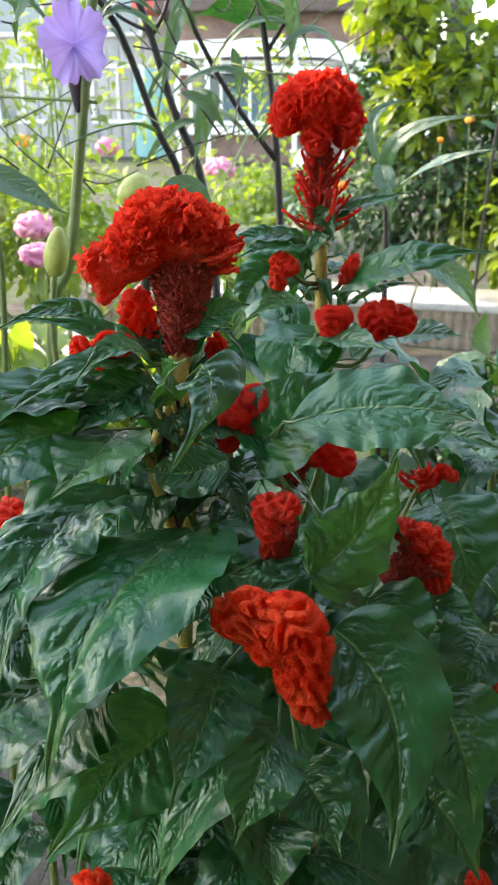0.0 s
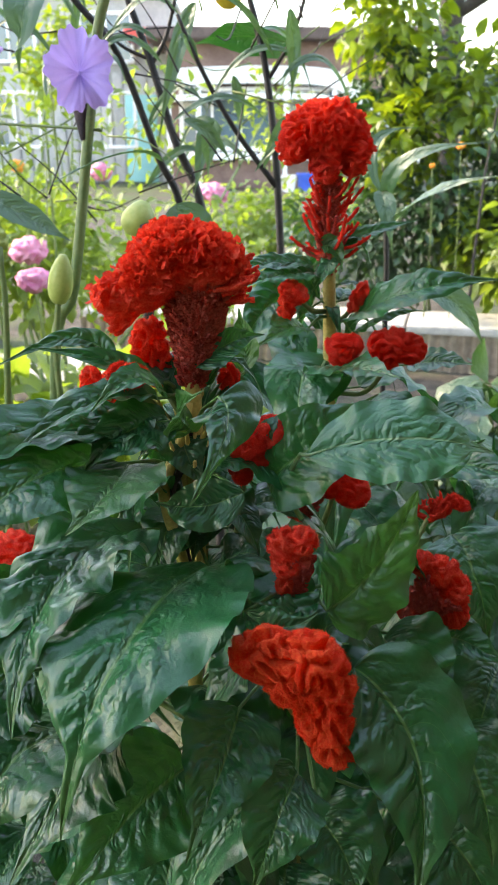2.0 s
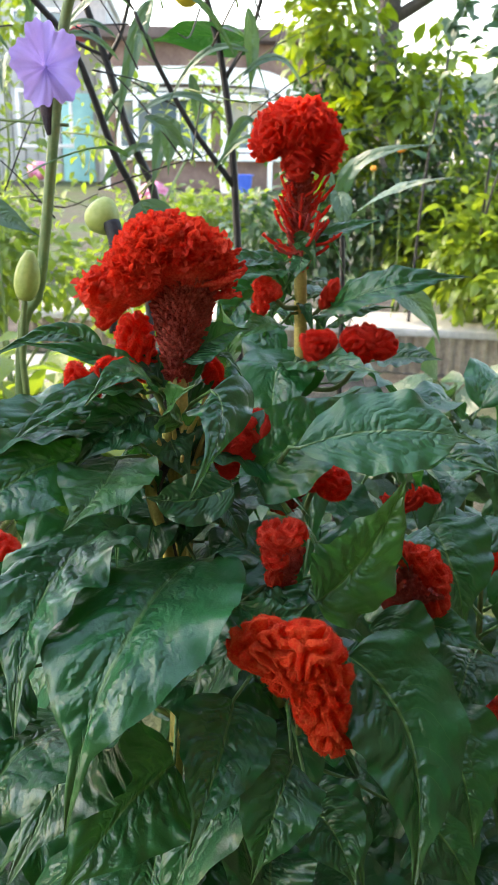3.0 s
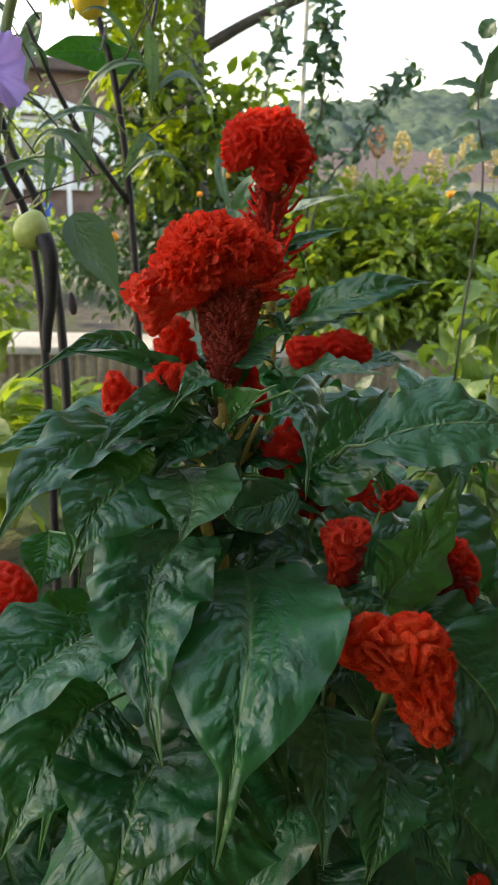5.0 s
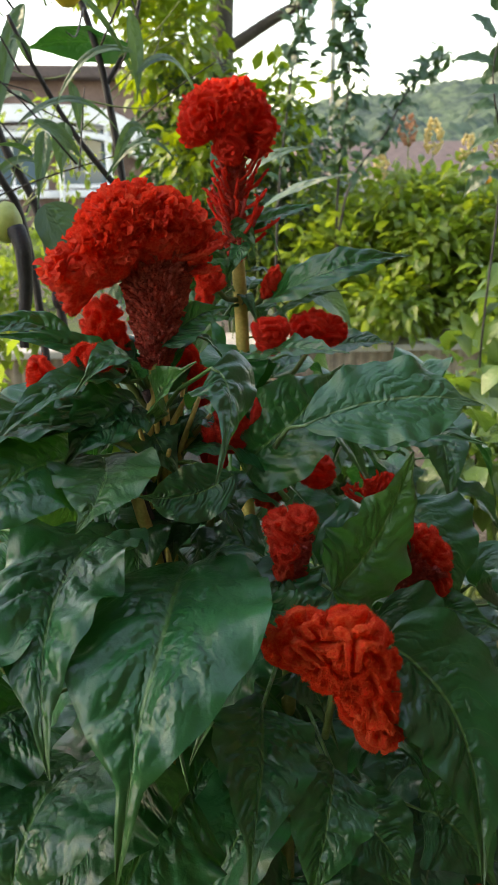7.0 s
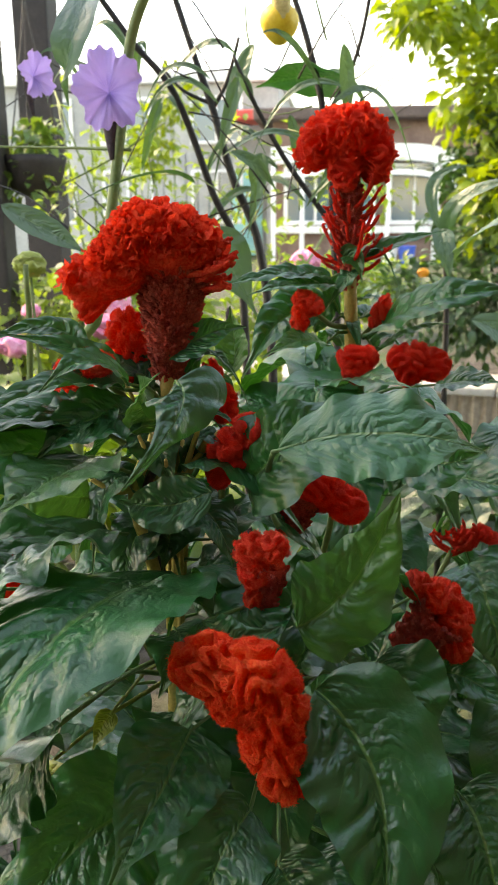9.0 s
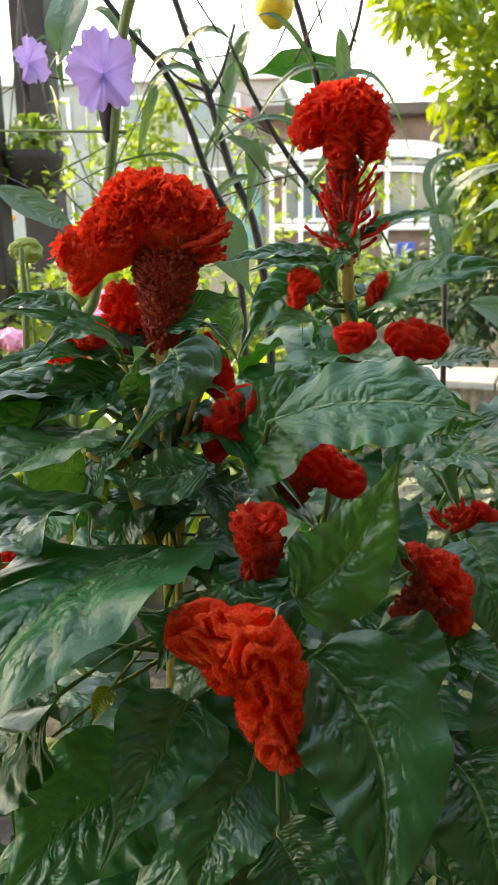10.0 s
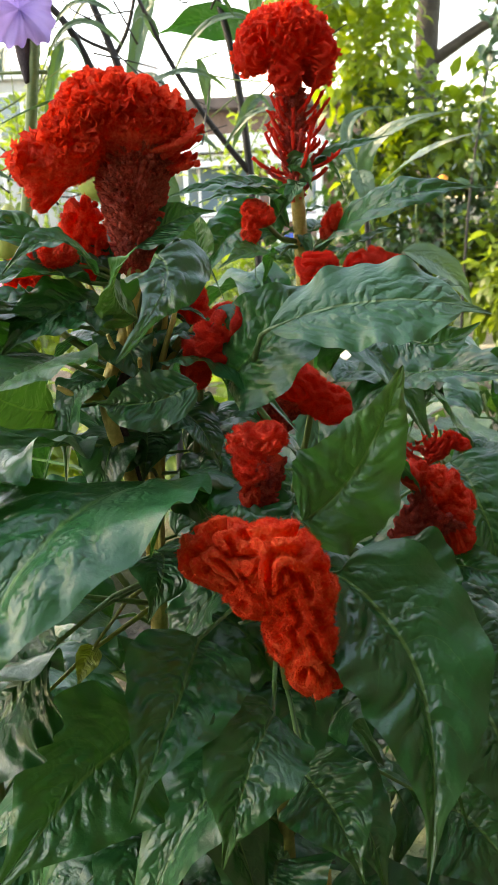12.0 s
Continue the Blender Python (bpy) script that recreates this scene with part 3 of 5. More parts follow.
def far_roof(x, y, w, label):
    """A low village house among the fields."""
    h = thing("far_house", (x, y, 0), label, "house", "far houses")
    part("wall", box((x - w / 2, y, 0), (x + w / 2, y + 6, 1.0)), M["render"], h)
    bm = bmesh.new()
    v = [bm.verts.new(q) for q in ((x - w / 2 - 0.4, y - 0.5, 1.0), (x + w / 2 + 0.4, y - 0.5, 1.0), (x + w / 2 + 0.4, y + 6.5, 1.0), (x - w / 2 - 0.4, y + 6.5, 1.0), (x - w / 2 + 0.6, y + 3, 2.3), (x + w / 2 - 0.6, y + 3, 2.3))]
    for f in ((0, 1, 5, 4), (2, 3, 4, 5), (1, 2, 5), (3, 0, 4), (3, 2, 1, 0)):
        bm.faces.new([v[i] for i in f])
    part("roof", bm, M["roof"], h, "dull red tiled roof", False)


far_roof(16.5, 34, 9, "low far house with a dull red tiled roof")
far_roof(25.5, 37, 8, "low far house with a dull red tiled roof")


# ---- the house across the garden ----
def window_unit(house, x, z, y, w, h, bars=1):
    win = part("window", box((x, y - 0.03, z), (x + w, y, z + h)), M["glass"], house, "dark glazed window in a white frame", False)
    t = 0.09
    for lo, hi in (((x - t, z - t), (x + w + t, z)), ((x - t, z + h), (x + w + t, z + h + t)), ((x - t, z), (x, z + h)), ((x + w, z), (x + w + t, z + h))):
        part("frame", box((lo[0], y - 0.09, lo[1]), (hi[0], y - 0.02, hi[1]), 0.01), M["white"], win)
    for k in range(1, bars + 1):
        xx = x + w * k / (bars + 1)
        part("mullion", box((xx - 0.03, y - 0.085, z), (xx + 0.03, y - 0.035, z + h), 0.005), M["white"], win)


def make_house():
    """Brick house with a white fascia that arches down at one end over a glazed porch."""
    h = thing("brick_house", (0.5, 20.0, 0), "brick house with white fascia and white-framed windows", "house")
    part("wall", box((-1.6, 20.1, 0), (3.6, 24, 3.05)), M["brick"], h, "brownish pink brick wall", False)
    part("roof", box((-2.0, 19.6, 3.05), (4.0, 24.6, 3.3), 0.05), M["roof"], h, "flat dull red roof edge", False)
    pts = [(-1.6, 2.30), (-0.2, 2.36), (1.0, 2.36), (1.9, 2.30), (2.5, 2.05), (3.0, 1.65), (3.5, 1.15), (4.0, 0.45)]
    for z_off, r in ((0, 0.17), (-0.42, 0.06)):
        bm = bmesh.new()
        path = smooth_path([(x, 19.6, z + z_off) for x, z in pts], 5)
        rings = []
        for k, a in enumerate(path):
            d = (path[min(k + 1, len(path) - 1)] - path[max(k - 1, 0)]).normalized()
            n = Vector((-d.z, 0, d.x)) * r
            rings.append([bm.verts.new(q) for q in (a - n, a + n, a + n + Vector((0, 0.5, 0)), a - n + Vector((0, 0.5, 0)))])
        for q0, q1 in zip(rings, rings[1:]):
            for k in range(4):
                bm.faces.new((q0[k], q1[k], q1[(k + 1) % 4], q0[(k + 1) % 4]))
        bm.faces.new(rings[0])
        bm.faces.new(rings[-1][::-1])
        part("fascia", bm, M["white"], h, "white arched fascia board", False)
    for x in (-1.55, -0.9, 1.0, 2.05):
        part("porch_post", box((x - 0.05, 19.65, 0), (x + 0.05, 19.75, 2.2), 0.01), M["white"], h)
    window_unit(h, -1.25, 0.9, 20.08, 1.9, 1.15, 2)
    window_unit(h, 1.1, 0.9, 20.08, 1.0, 1.15, 1)
    part("sill_band", box((-1.6, 19.9, 0.62), (2.6, 20.08, 0.78), 0.01), M["white"], h)
    p = thing("pale_house", (-4, 23.0, 0), "pale rendered two-storey house with white trim", "house")
    part("wall", box((-9.5, 23, 0), (-1.7, 30, 4.3)), M["render"], p, "", False)
    part("parapet", box((-9.7, 22.8, 4.3), (-1.6, 30, 4.6), 0.04), M["white"], p, "", False)
    for x in (-8.4, -6.3, -3.9):
        window_unit(p, x, 0.9, 22.98, 1.2, 1.2, 1)
        window_unit(p, x, 2.9, 22.98, 1.2, 1.0, 1)
    for i in range(14):
        part("wall_board", box((-5.9 + i * 0.3, 22.93, 0.0), (-5.9 + i * 0.3 + 0.26, 22.975, 2.6), 0.008), M["render"], p)
    part("door", box((-2.9, 22.9, 0), (-2.1, 22.97, 2.1), 0.02), M["teal"], p, "pale teal painted door")
    a = thing("red_awning", (-1.8, 21.0, 2.9), "small red awning fixed to the pale house", "awning")
    bm = box((-2.7, 21.6, 3.25), (-1.75, 22.8, 3.5), 0.05)
    part("canopy", bm, M["redpaint"], a)
    for x in (-2.65, -1.8):
        part("bracket", stalk([(x, 22.8, 3.0), (x, 22.2, 3.1), (x, 21.65, 3.27)], 0.02, 0.02), M["white"], a)


make_house()


# ---- low ribbed wall ----
def make_wall():
    w = thing("low_wall", (1.0, 4.2, 0), "low ribbed concrete garden wall with a pale top", "wall", kind="structure")
    a, b = Vector((-0.9, 4.66, 0)), Vector((3.2, 3.62, 0))
    t = (b - a).normalized()
    n = Vector((t.y, -t.x, 0))
    length = (b - a).length
    rib = bmesh.new()
    steps = int(length / 0.012)
    front, top = [], []
    for i in range(steps + 1):
        s = length * i / steps
        d = 0.010 * math.cos(2 * math.pi * s / 0.056)
        p = a + t * s + n * (0.0 + d)
        front.append((rib.verts.new(p + Vector((0, 0, -0.1))), rib.verts.new(p + Vector((0, 0, 0.17)))))
    for (l0, h0), (l1, h1) in zip(front, front[1:]):
        rib.faces.new((l0, l1, h1, h0))
    part("ribbed_face", rib, M["ribbed"], w, "brown ribbed concrete face")
    turn = Matrix.Translation(a) @ Matrix.Rotation(math.atan2(t.y, t.x), 4, "Z")
    k = 0
    s = 0.0
    rng = random.Random(5)
    while s < length:
        d = rng.uniform(0.75, 0.95)
        me = mesh_of("coping", box((s, 0.0, 0.165), (min(length, s + d) - 0.008, 0.42, 0.205 + rng.uniform(-0.004, 0.004)), 0.012), M["concrete"], False)
        me.transform(turn)
        me.transform(Matrix.Translation(-n * -0.02))
        part("coping_slab", me, None, w)
        s += d
    core = mesh_of("core", box((0, 0.03, -0.1), (length, 0.40, 0.163)), M["ribbed"], False)
    core.transform(turn)
    part("wall_core", core, None, w)


make_wall()


def make_shade_walls():
    """Plain unseen walls behind and beside the camera, added to shape the plants' light."""
    # added behind the camera: cuts sky light and reflections on leaves facing it
    tagged(part("shade_wall_south", box((-1.35, -1.2, -0.05), (1.6, -0.9, 5.0)), M["darkwall"], None, "", False), "unseen dark brown wall added behind to block light", "wall", kind="structure")

    # added out of view: keeps light off the right side of the bed
    tagged(part("shade_wall_east", box((0.78, -0.897, -0.05), (1.6, 1.05, 2.5)), M["darkwall"], None, "", False), "unseen dark brown wall added at right to block light", "wall", kind="structure")
    # added out of view: keeps sun off the plants, pale to bounce light
    tagged(part("shade_wall_west", box((-1.85, 0.82, -0.05), (-1.6, 1.85, 2.5)), M["render"], None, "", False), "unseen pale rendered wall added to block the sun", "wall", kind="structure")


make_shade_walls()

def make_path():
    """Pale slabs along the foot of the low wall."""
    p = thing("garden_path", (-1.5, 4.15, 0), "pale concrete garden path in the sun", "path", kind="structure")
    x = -3.3
    rng = random.Random(8)
    while x < -0.35:
        w = rng.uniform(0.38, 0.5)
        part("slab", box((x, 3.85, -0.05), (min(-0.3, x + w) - 0.012, 4.40, 0.02 + rng.uniform(-0.004, 0.004)), 0.008), M["concrete"], p, "", False)
        x += w


make_path()

# ---- trees and shrubs ----
def make_tree():
    t = thing("garden_tree", (1.6, 7.0, 0), "leafy tree with dark bark and yellow-green leaves", "tree")
    part("trunk", stalk([(1.62, 7.0, -0.05), (1.60, 7.0, 1.0), (1.56, 6.95, 2.0), (1.62, 6.9, 3.4), (1.5, 6.8, 5.2)], 0.12, 0.06, 14), M["bark"], t, "dark rough trunk")
    for pts, r in (([(1.57, 6.95, 1.95), (2.1, 6.7, 2.25), (2.9, 6.4, 2.55), (3.9, 6.2, 2.6)], 0.05),
                   ([(1.60, 6.9, 2.5), (0.9, 6.6, 2.9), (-0.2, 6.3, 3.1), (-1.2, 6.1, 3.15)], 0.045),
                   ([(1.6, 6.9, 3.2), (0.8, 6.2, 4.2), (0.0, 5.4, 5.0)], 0.05),
                   ([(1.6, 6.9, 3.4), (2.3, 6.0, 4.6), (2.6, 5.2, 5.6)], 0.05),
                   ([(1.57, 6.95, 1.75), (1.1, 6.2, 1.9), (0.75, 5.4, 1.75)], 0.03),
                   ([(1.58, 6.95, 1.4), (1.3, 6.1, 1.5), (1.2, 5.2, 1.3)], 0.03)):
        part("limb", stalk(pts, r, r * 0.35, 8), M["bark"], t)
    part("crown", crown([(0.84, 5.3, 1.75, 0.42, 0.5, 0.55, 480), (0.98, 5.6, 2.1, 0.36, 0.5, 0.4, 260), (0.56, 5.2, 2.22, 0.40, 0.4, 0.32, 360), (0.42, 4.9, 2.02, 0.30, 0.35, 0.16, 150),
                         (1.3, 5.0, 1.35, 0.5, 0.4, 0.45, 420), (0.95, 5.0, 1.15, 0.4, 0.35, 0.4, 300)], 0.10, 0.055, 11), M["tree"], t, "bright yellow-green sunlit lower leaves")
    part("crown_top", crown([(1.0, 5.6, 2.9, 1.2, 0.8, 0.6, 900), (2.4, 6.3, 3.1, 1.0, 0.8, 0.6, 500), (0.0, 6.2, 3.3, 1.2, 0.8, 0.4, 500)], 0.11, 0.06, 12), M["tree"], t, "green upper leaves")


def make_bush(name, clumps, mat, seed, label, category="shrub", size=(0.07, 0.035), stems=6, group=""):
    x, y = clumps[0][0], clumps[0][1]
    b = thing(name, (x, y, 0), label, category, group)
    rng = random.Random(seed)
    for _ in range(stems):
        c = rng.choice(clumps)
        part("stem", stalk([(x + rng.uniform(-0.08, 0.08), y + rng.uniform(-0.08, 0.08), -0.03), (x * 0.5 + c[0] * 0.5 + rng.uniform(-0.1, 0.1), y * 0.5 + c[1] * 0.5, c[2] * 0.5), (c[0] + rng.uniform(-0.3, 0.3) * c[3], c[1], c[2] + c[5] * rng.uniform(0, 0.7))], 0.010, 0.004, 6), M["greenstem"], b)
    part("foliage", crown(clumps, size[0], size[1], seed), M[mat], b)
    return b


make_tree()
make_bush("dark_bush", [(1.2, 5.0, 0.75, 0.75, 0.45, 0.6, 1500), (1.75, 4.9, 0.55, 0.6, 0.4, 0.5, 900), (0.8, 5.1, 0.5, 0.5, 0.4, 0.45, 700), (1.55, 5.2, 1.2, 0.5, 0.4, 0.4, 500), (1.0, 5.3, 1.45, 0.45, 0.3, 0.35, 450), (0.84, 5.3, 1.10, 0.38, 0.3, 0.55, 900), (0.40, 5.0, 0.62, 0.25, 0.3, 0.28, 250)], "sprig", 21, "dense dark green bush behind the low wall", size=(0.07, 0.038))
make_bush("sunlit_shrub", [(1.6, 4.3, 0.55, 0.5, 0.3, 0.45, 900), (2.2, 4.2, 0.6, 0.6, 0.3, 0.5, 1000), (2.0, 4.4, 0.85, 0.6, 0.3, 0.3, 700), (1.75, 4.75, 0.75, 0.6, 0.4, 0.5, 900), (2.3, 4.6, 0.75, 0.6, 0.4, 0.5, 900), (1.4, 4.8, 0.55, 0.4, 0.3, 0.4, 500), (2.0, 4.7, 0.35, 0.8, 0.3, 0.35, 700)], "shrub", 22, "bright yellow-green shrub in the sun", size=(0.09, 0.045))
make_bush("left_shrub", [(-0.85, 3.6, 0.62, 0.55, 0.4, 0.32, 900), (-0.25, 3.9, 0.5, 0.5, 0.35, 0.3, 600), (-1.4, 3.6, 0.6, 0.5, 0.4, 0.35, 600)], "shrub", 23, "pale yellow-green flowering shrub in the sun", size=(0.06, 0.04))
make_bush("leafy_border", [(-0.6, 2.2, 0.36, 0.45, 0.35, 0.28, 260), (-0.2, 2.5, 0.32, 0.4, 0.3, 0.26, 180), (-1.1, 2.4, 0.36, 0.4, 0.35, 0.3, 200)], "shrub", 24, "low leafy border plants in broken sun", size=(0.12, 0.07))
for seed, clump in ((25, (-0.05, 3.2, 0.12, 0.35, 0.3, 0.16, 170)), (30, (1.95, 3.0, 0.2, 0.35, 0.3, 0.25, 220))):
    make_bush("low_greens", [clump], "shrub", seed, "low bright green vegetable plants on the soil", size=(0.14, 0.08), stems=4, group="low greens")
make_bush("hedge", [(-2.0, 7.5, 0.5, 1.2, 0.6, 0.5, 1100), (0.2, 7.8, 0.4, 1.2, 0.5, 0.4, 1000), (2.8, 7.4, 0.5, 1.0, 0.5, 0.5, 800)], "shrub", 26, "loose flowering hedge in front of the house", size=(0.09, 0.05))


# ---- the cockscomb plants ----
plant_a = thing("cockscomb_plant", (-0.055, 0.63, 0), "tall cockscomb plant with a broad red fan-shaped bloom", "plant", "cockscombs")
plant_b = thing("cockscomb_plant", (0.085, 0.87, 0), "tall cockscomb plant with a round red bloom", "plant", "cockscombs")
plant_c = thing("cockscomb_plant", (0.04, 0.60, 0), "low cockscomb plant with orange-red side blooms", "plant", "cockscombs")
part("main_stem", stalk([(-0.055, 0.63, -0.03), (-0.06, 0.625, 0.5), (-0.05, 0.61, 0.80), (-0.052, 0.607, 0.955)], 0.0068, 0.0058, 12), M["stem"], plant_a, "pale yellow ribbed stem")
part("main_stem", stalk([(0.085, 0.87, -0.03), (0.08, 0.87, 0.6), (0.075, 0.865, 0.92), (0.066, 0.868, 1.06)], 0.008, 0.006, 12), M["stem"], plant_b, "pale yellow ribbed stem")
part("main_stem", stalk([(0.04, 0.60, -0.03), (0.03, 0.585, 0.5), (0.022, 0.55, 0.74), (0.02, 0.542, 0.80)], 0.007, 0.004, 12), M["palegreen"], plant_c, "pale green stem")

# broad fan-shaped bloom
fan = [(-0.054, 0.613, 1.022, 0.034, 0.029, 0.021, 12), (-0.080, 0.608, 1.006, 0.028, 0.025, 0.017, -34), (-0.106, 0.604, 0.996, 0.012, 0.018, 0.015, 0), (-0.104, 0.602, 0.978, 0.0055, 0.008, 0.009, 0), (-0.030, 0.616, 1.018, 0.015, 0.020, 0.013, 0), (-0.048, 0.613, 1.006, 0.024, 0.017, 0.012, 0)]
broad = flower_head(plant_a, fan, "red", 0.0090, 0.0046, 7, 1.0, 600, 0.0042, ((-0.052, 0.607, 0.930), (-0.047, 0.613, 1.010), 0.0060, 0.0235, 1400, 0.0042, 0.75, 0.85), label="broad ruffled scarlet crest", hood=True, blend=0.008)
spray = bmesh.new()
rng = random.Random(12)
for k in range(22):
    p = Vector((-0.034 + rng.uniform(-0.006, 0.006), 0.608 + rng.uniform(-0.012, 0.014), 0.990 + 0.024 * k / 22))
    d = Vector((1.0, rng.uniform(-0.5, 0.4), rng.uniform(0.0, 0.9) * (0.4 + k / 22))).normalized() * rng.uniform(0.014, 0.031)
    add_tube(spray, smooth_path([p, p + d * 0.5 + Vector((0, 0, -0.001)), p + d + Vector((0, 0, 0.002))], 3), [0.0022, 0.0020, 0.0024, 0.0018, 0.0026, 0.0016, 0.0012], 6)
    for u in (0.45, 0.7, 0.9):
        e = Vector((rng.uniform(-0.3, 1), rng.uniform(-1, 1), rng.uniform(-0.3, 1))).normalized() * 0.0048
        add_tube(spray, [p + d * u, p + d * u + e * 0.6, p + d * u + e], [0.0016, 0.0014, 0.0006], 5)
part("side_spray", spray, M["red"], broad, "thin red spray at the crest's edge")
# round bloom on its tall stalk
ball = [(0.065, 0.870, 1.108, 0.037, 0.034, 0.024, 0), (0.094, 0.866, 1.088, 0.013, 0.022, 0.022, 12), (0.037, 0.866, 1.096, 0.014, 0.024, 0.017, -10), (0.066, 0.854, 1.080, 0.012, 0.013, 0.020, 0)]
round_head = flower_head(plant_b, ball, "crimson", 0.0080, 0.0046, 7, 3.0, 280, 0.0032, neck=((0.071, 0.866, 0.970), (0.068, 0.868, 1.085), 0.0065, 0.010, 420, 0.0048), label="round velvety dark red crest")

fingers = bmesh.new()
add_fingers(fingers, (0.072, 0.866, 0.985), (0.069, 0.867, 1.050), 36, 0.043, 4, 0.0015)
part("floret_tuft", fingers, M["crimson"], round_head, "red finger-like florets on the stalk")

pale = bmesh.new()
add_fingers(pale, (0.072, 0.866, 0.975), (0.069, 0.867, 1.065), 30, 0.028, 9, 0.0016)
part("floret_tuft", pale, M["pinkscale"], round_head, "pinkish finger-like florets on the stalk")

# side blooms
spiky = bmesh.new()
add_fingers(spiky, (0.168, 0.770, 0.742), (0.176, 0.768, 0.765), 16, 0.026, 21, 0.0016)
part("floret_tuft", spiky, M["crimson"], plant_c, "spiky dark red florets")
flower_head(plant_c, [(0.000, 0.456, 0.801, 0.022, 0.015, 0.017, 12), (0.026, 0.447, 0.803, 0.020, 0.016, 0.016, 15), (0.034, 0.445, 0.783, 0.017, 0.015, 0.019, 10), (0.014, 0.450, 0.786, 0.015, 0.013, 0.014, 0), (0.034, 0.443, 0.763, 0.015, 0.014, 0.017, -20), (0.040, 0.441, 0.745, 0.010, 0.011, 0.014, -10), (0.049, 0.441, 0.740, 0.006, 0.007, 0.006, 0)], "orange", 0.0092, 0.0046, 7, 4.6, stem=[(0.030, 0.50, 0.70), (0.026, 0.478, 0.745), (0.022, 0.462, 0.780)], label="folded velvety orange-red crest", blend=0.004)
flower_head(plant_c, [(0.013, 0.540, 0.836, 0.011, 0.011, 0.010, 0), (0.026, 0.539, 0.838, 0.010, 0.011, 0.009, 0), (0.014, 0.537, 0.822, 0.008, 0.009, 0.011, 0), (0.014, 0.539, 0.806, 0.006, 0.007, 0.009, 0)], "red", 0.0078, 0.0028, 6, 5.0, neck=((0.021, 0.544, 0.783), (0.024, 0.542, 0.826), 0.005, 0.010, 150, 0.004), stem=[(0.024, 0.56, 0.745), (0.021, 0.548, 0.77), (0.021, 0.544, 0.79)], label="small knobbly red crest", neck_mat="pinkscale", blend=0.003)
flower_head(plant_a, [(-0.007, 0.598, 0.884, 0.014, 0.013, 0.014, 0), (0.006, 0.598, 0.899, 0.012, 0.012, 0.011, 0), (-0.016, 0.598, 0.868, 0.008, 0.009, 0.011, 0)], "crimson", 0.0140, 0.0034, 6, 6.0, stem=[(-0.02, 0.606, 0.81), (-0.016, 0.604, 0.84), (-0.014, 0.602, 0.866)], label="smooth folded dark red crest", blend=0.003)
flower_head(plant_c, [(0.121, 0.583, 0.797, 0.009, 0.011, 0.009, 20), (0.137, 0.582, 0.790, 0.012, 0.012, 0.011, 25), (0.148, 0.581, 0.774, 0.010, 0.012, 0.013, 0), (0.148, 0.580, 0.755, 0.010, 0.011, 0.012, 0)], "red", 0.0080, 0.0030, 6, 7.0, neck=((0.112, 0.586, 0.748), (0.138, 0.580, 0.778), 0.010, 0.017, 380, 0.0048), label="red crest on a pinkish scaly neck", neck_mat="pinkscale", blend=0.003)
flower_head(plant_b, [(0.074, 0.782, 0.919, 0.010, 0.012, 0.009, 0), (0.087, 0.782, 0.919, 0.010, 0.012, 0.009, 0), (0.080, 0.783, 0.908, 0.011, 0.012, 0.012, 0)], "crimson", 0.0082, 0.0032, 6, 8.0, stem=[(0.085, 0.86, 0.86), (0.085, 0.82, 0.885), (0.081, 0.785, 0.905)], label="small dark red heart-shaped crest")
flower_head(plant_b, [(0.128, 0.811, 0.914, 0.020, 0.020, 0.014, 0), (0.148, 0.811, 0.908, 0.014, 0.018, 0.014, 10), (0.124, 0.808, 0.900, 0.013, 0.015, 0.010, 0)], "crimson", 0.0082, 0.0032, 6, 9.0, stem=[(0.085, 0.86, 0.85), (0.11, 0.83, 0.86), (0.130, 0.812, 0.895)], label="round folded dark red crest")
flower_head(plant_b, [(0.035, 0.820, 0.962, 0.014, 0.012, 0.009, 25), (0.028, 0.816, 0.948, 0.007, 0.008, 0.012, 0)], "red", 0.0082, 0.0025, 6, 10.0, stem=[(0.072, 0.865, 0.935), (0.055, 0.845, 0.94), (0.04, 0.825, 0.955)], label="small bright red crest")
flower_head(plant_b, [(0.101, 0.850, 0.952, 0.006, 0.006, 0.017, 25)], "red", 0.0082, 0.0025, 6, 11.0, stem=[(0.078, 0.865, 0.925), (0.088, 0.858, 0.930), (0.096, 0.852, 0.942)], label="thin red side bloom")
flower_head(plant_c, [(0.050, 0.640, 0.847, 0.024, 0.016, 0.016, 35), (0.074, 0.64, 0.832, 0.014, 0.013, 0.013, 0)], "crimson", 0.0082, 0.0025, 6, 12.0, neck=((0.028, 0.635, 0.811), (0.041, 0.638, 0.84), 0.007, 0.013, 200, 0.0045), stem=[(0.05, 0.70, 0.75), (0.06, 0.68, 0.80), (0.062, 0.65, 0.835)], label="dark red crest in shade")
flower_head(plant_c, [(0.180, 0.770, 0.757, 0.010, 0.009, 0.008, 10), (0.198, 0.770, 0.763, 0.012, 0.007, 0.006, 30)], "crimson", 0.0082, 0.0025, 6, 13.0, stem=[(0.06, 0.66, 0.60), (0.13, 0.74, 0.68), (0.17, 0.77, 0.75)], label="spiky dark red bloom in shade")
flower_head(plant_a, [(-0.084, 0.623, 0.960, 0.013, 0.011, 0.017, 0), (-0.078, 0.62, 0.94, 0.010, 0.010, 0.014, 0)], "red", 0.0082, 0.0025, 6, 14.0, stem=[(-0.056, 0.612, 0.90), (-0.07, 0.618, 0.92), (-0.08, 0.622, 0.945)], label="small bright red side bloom")
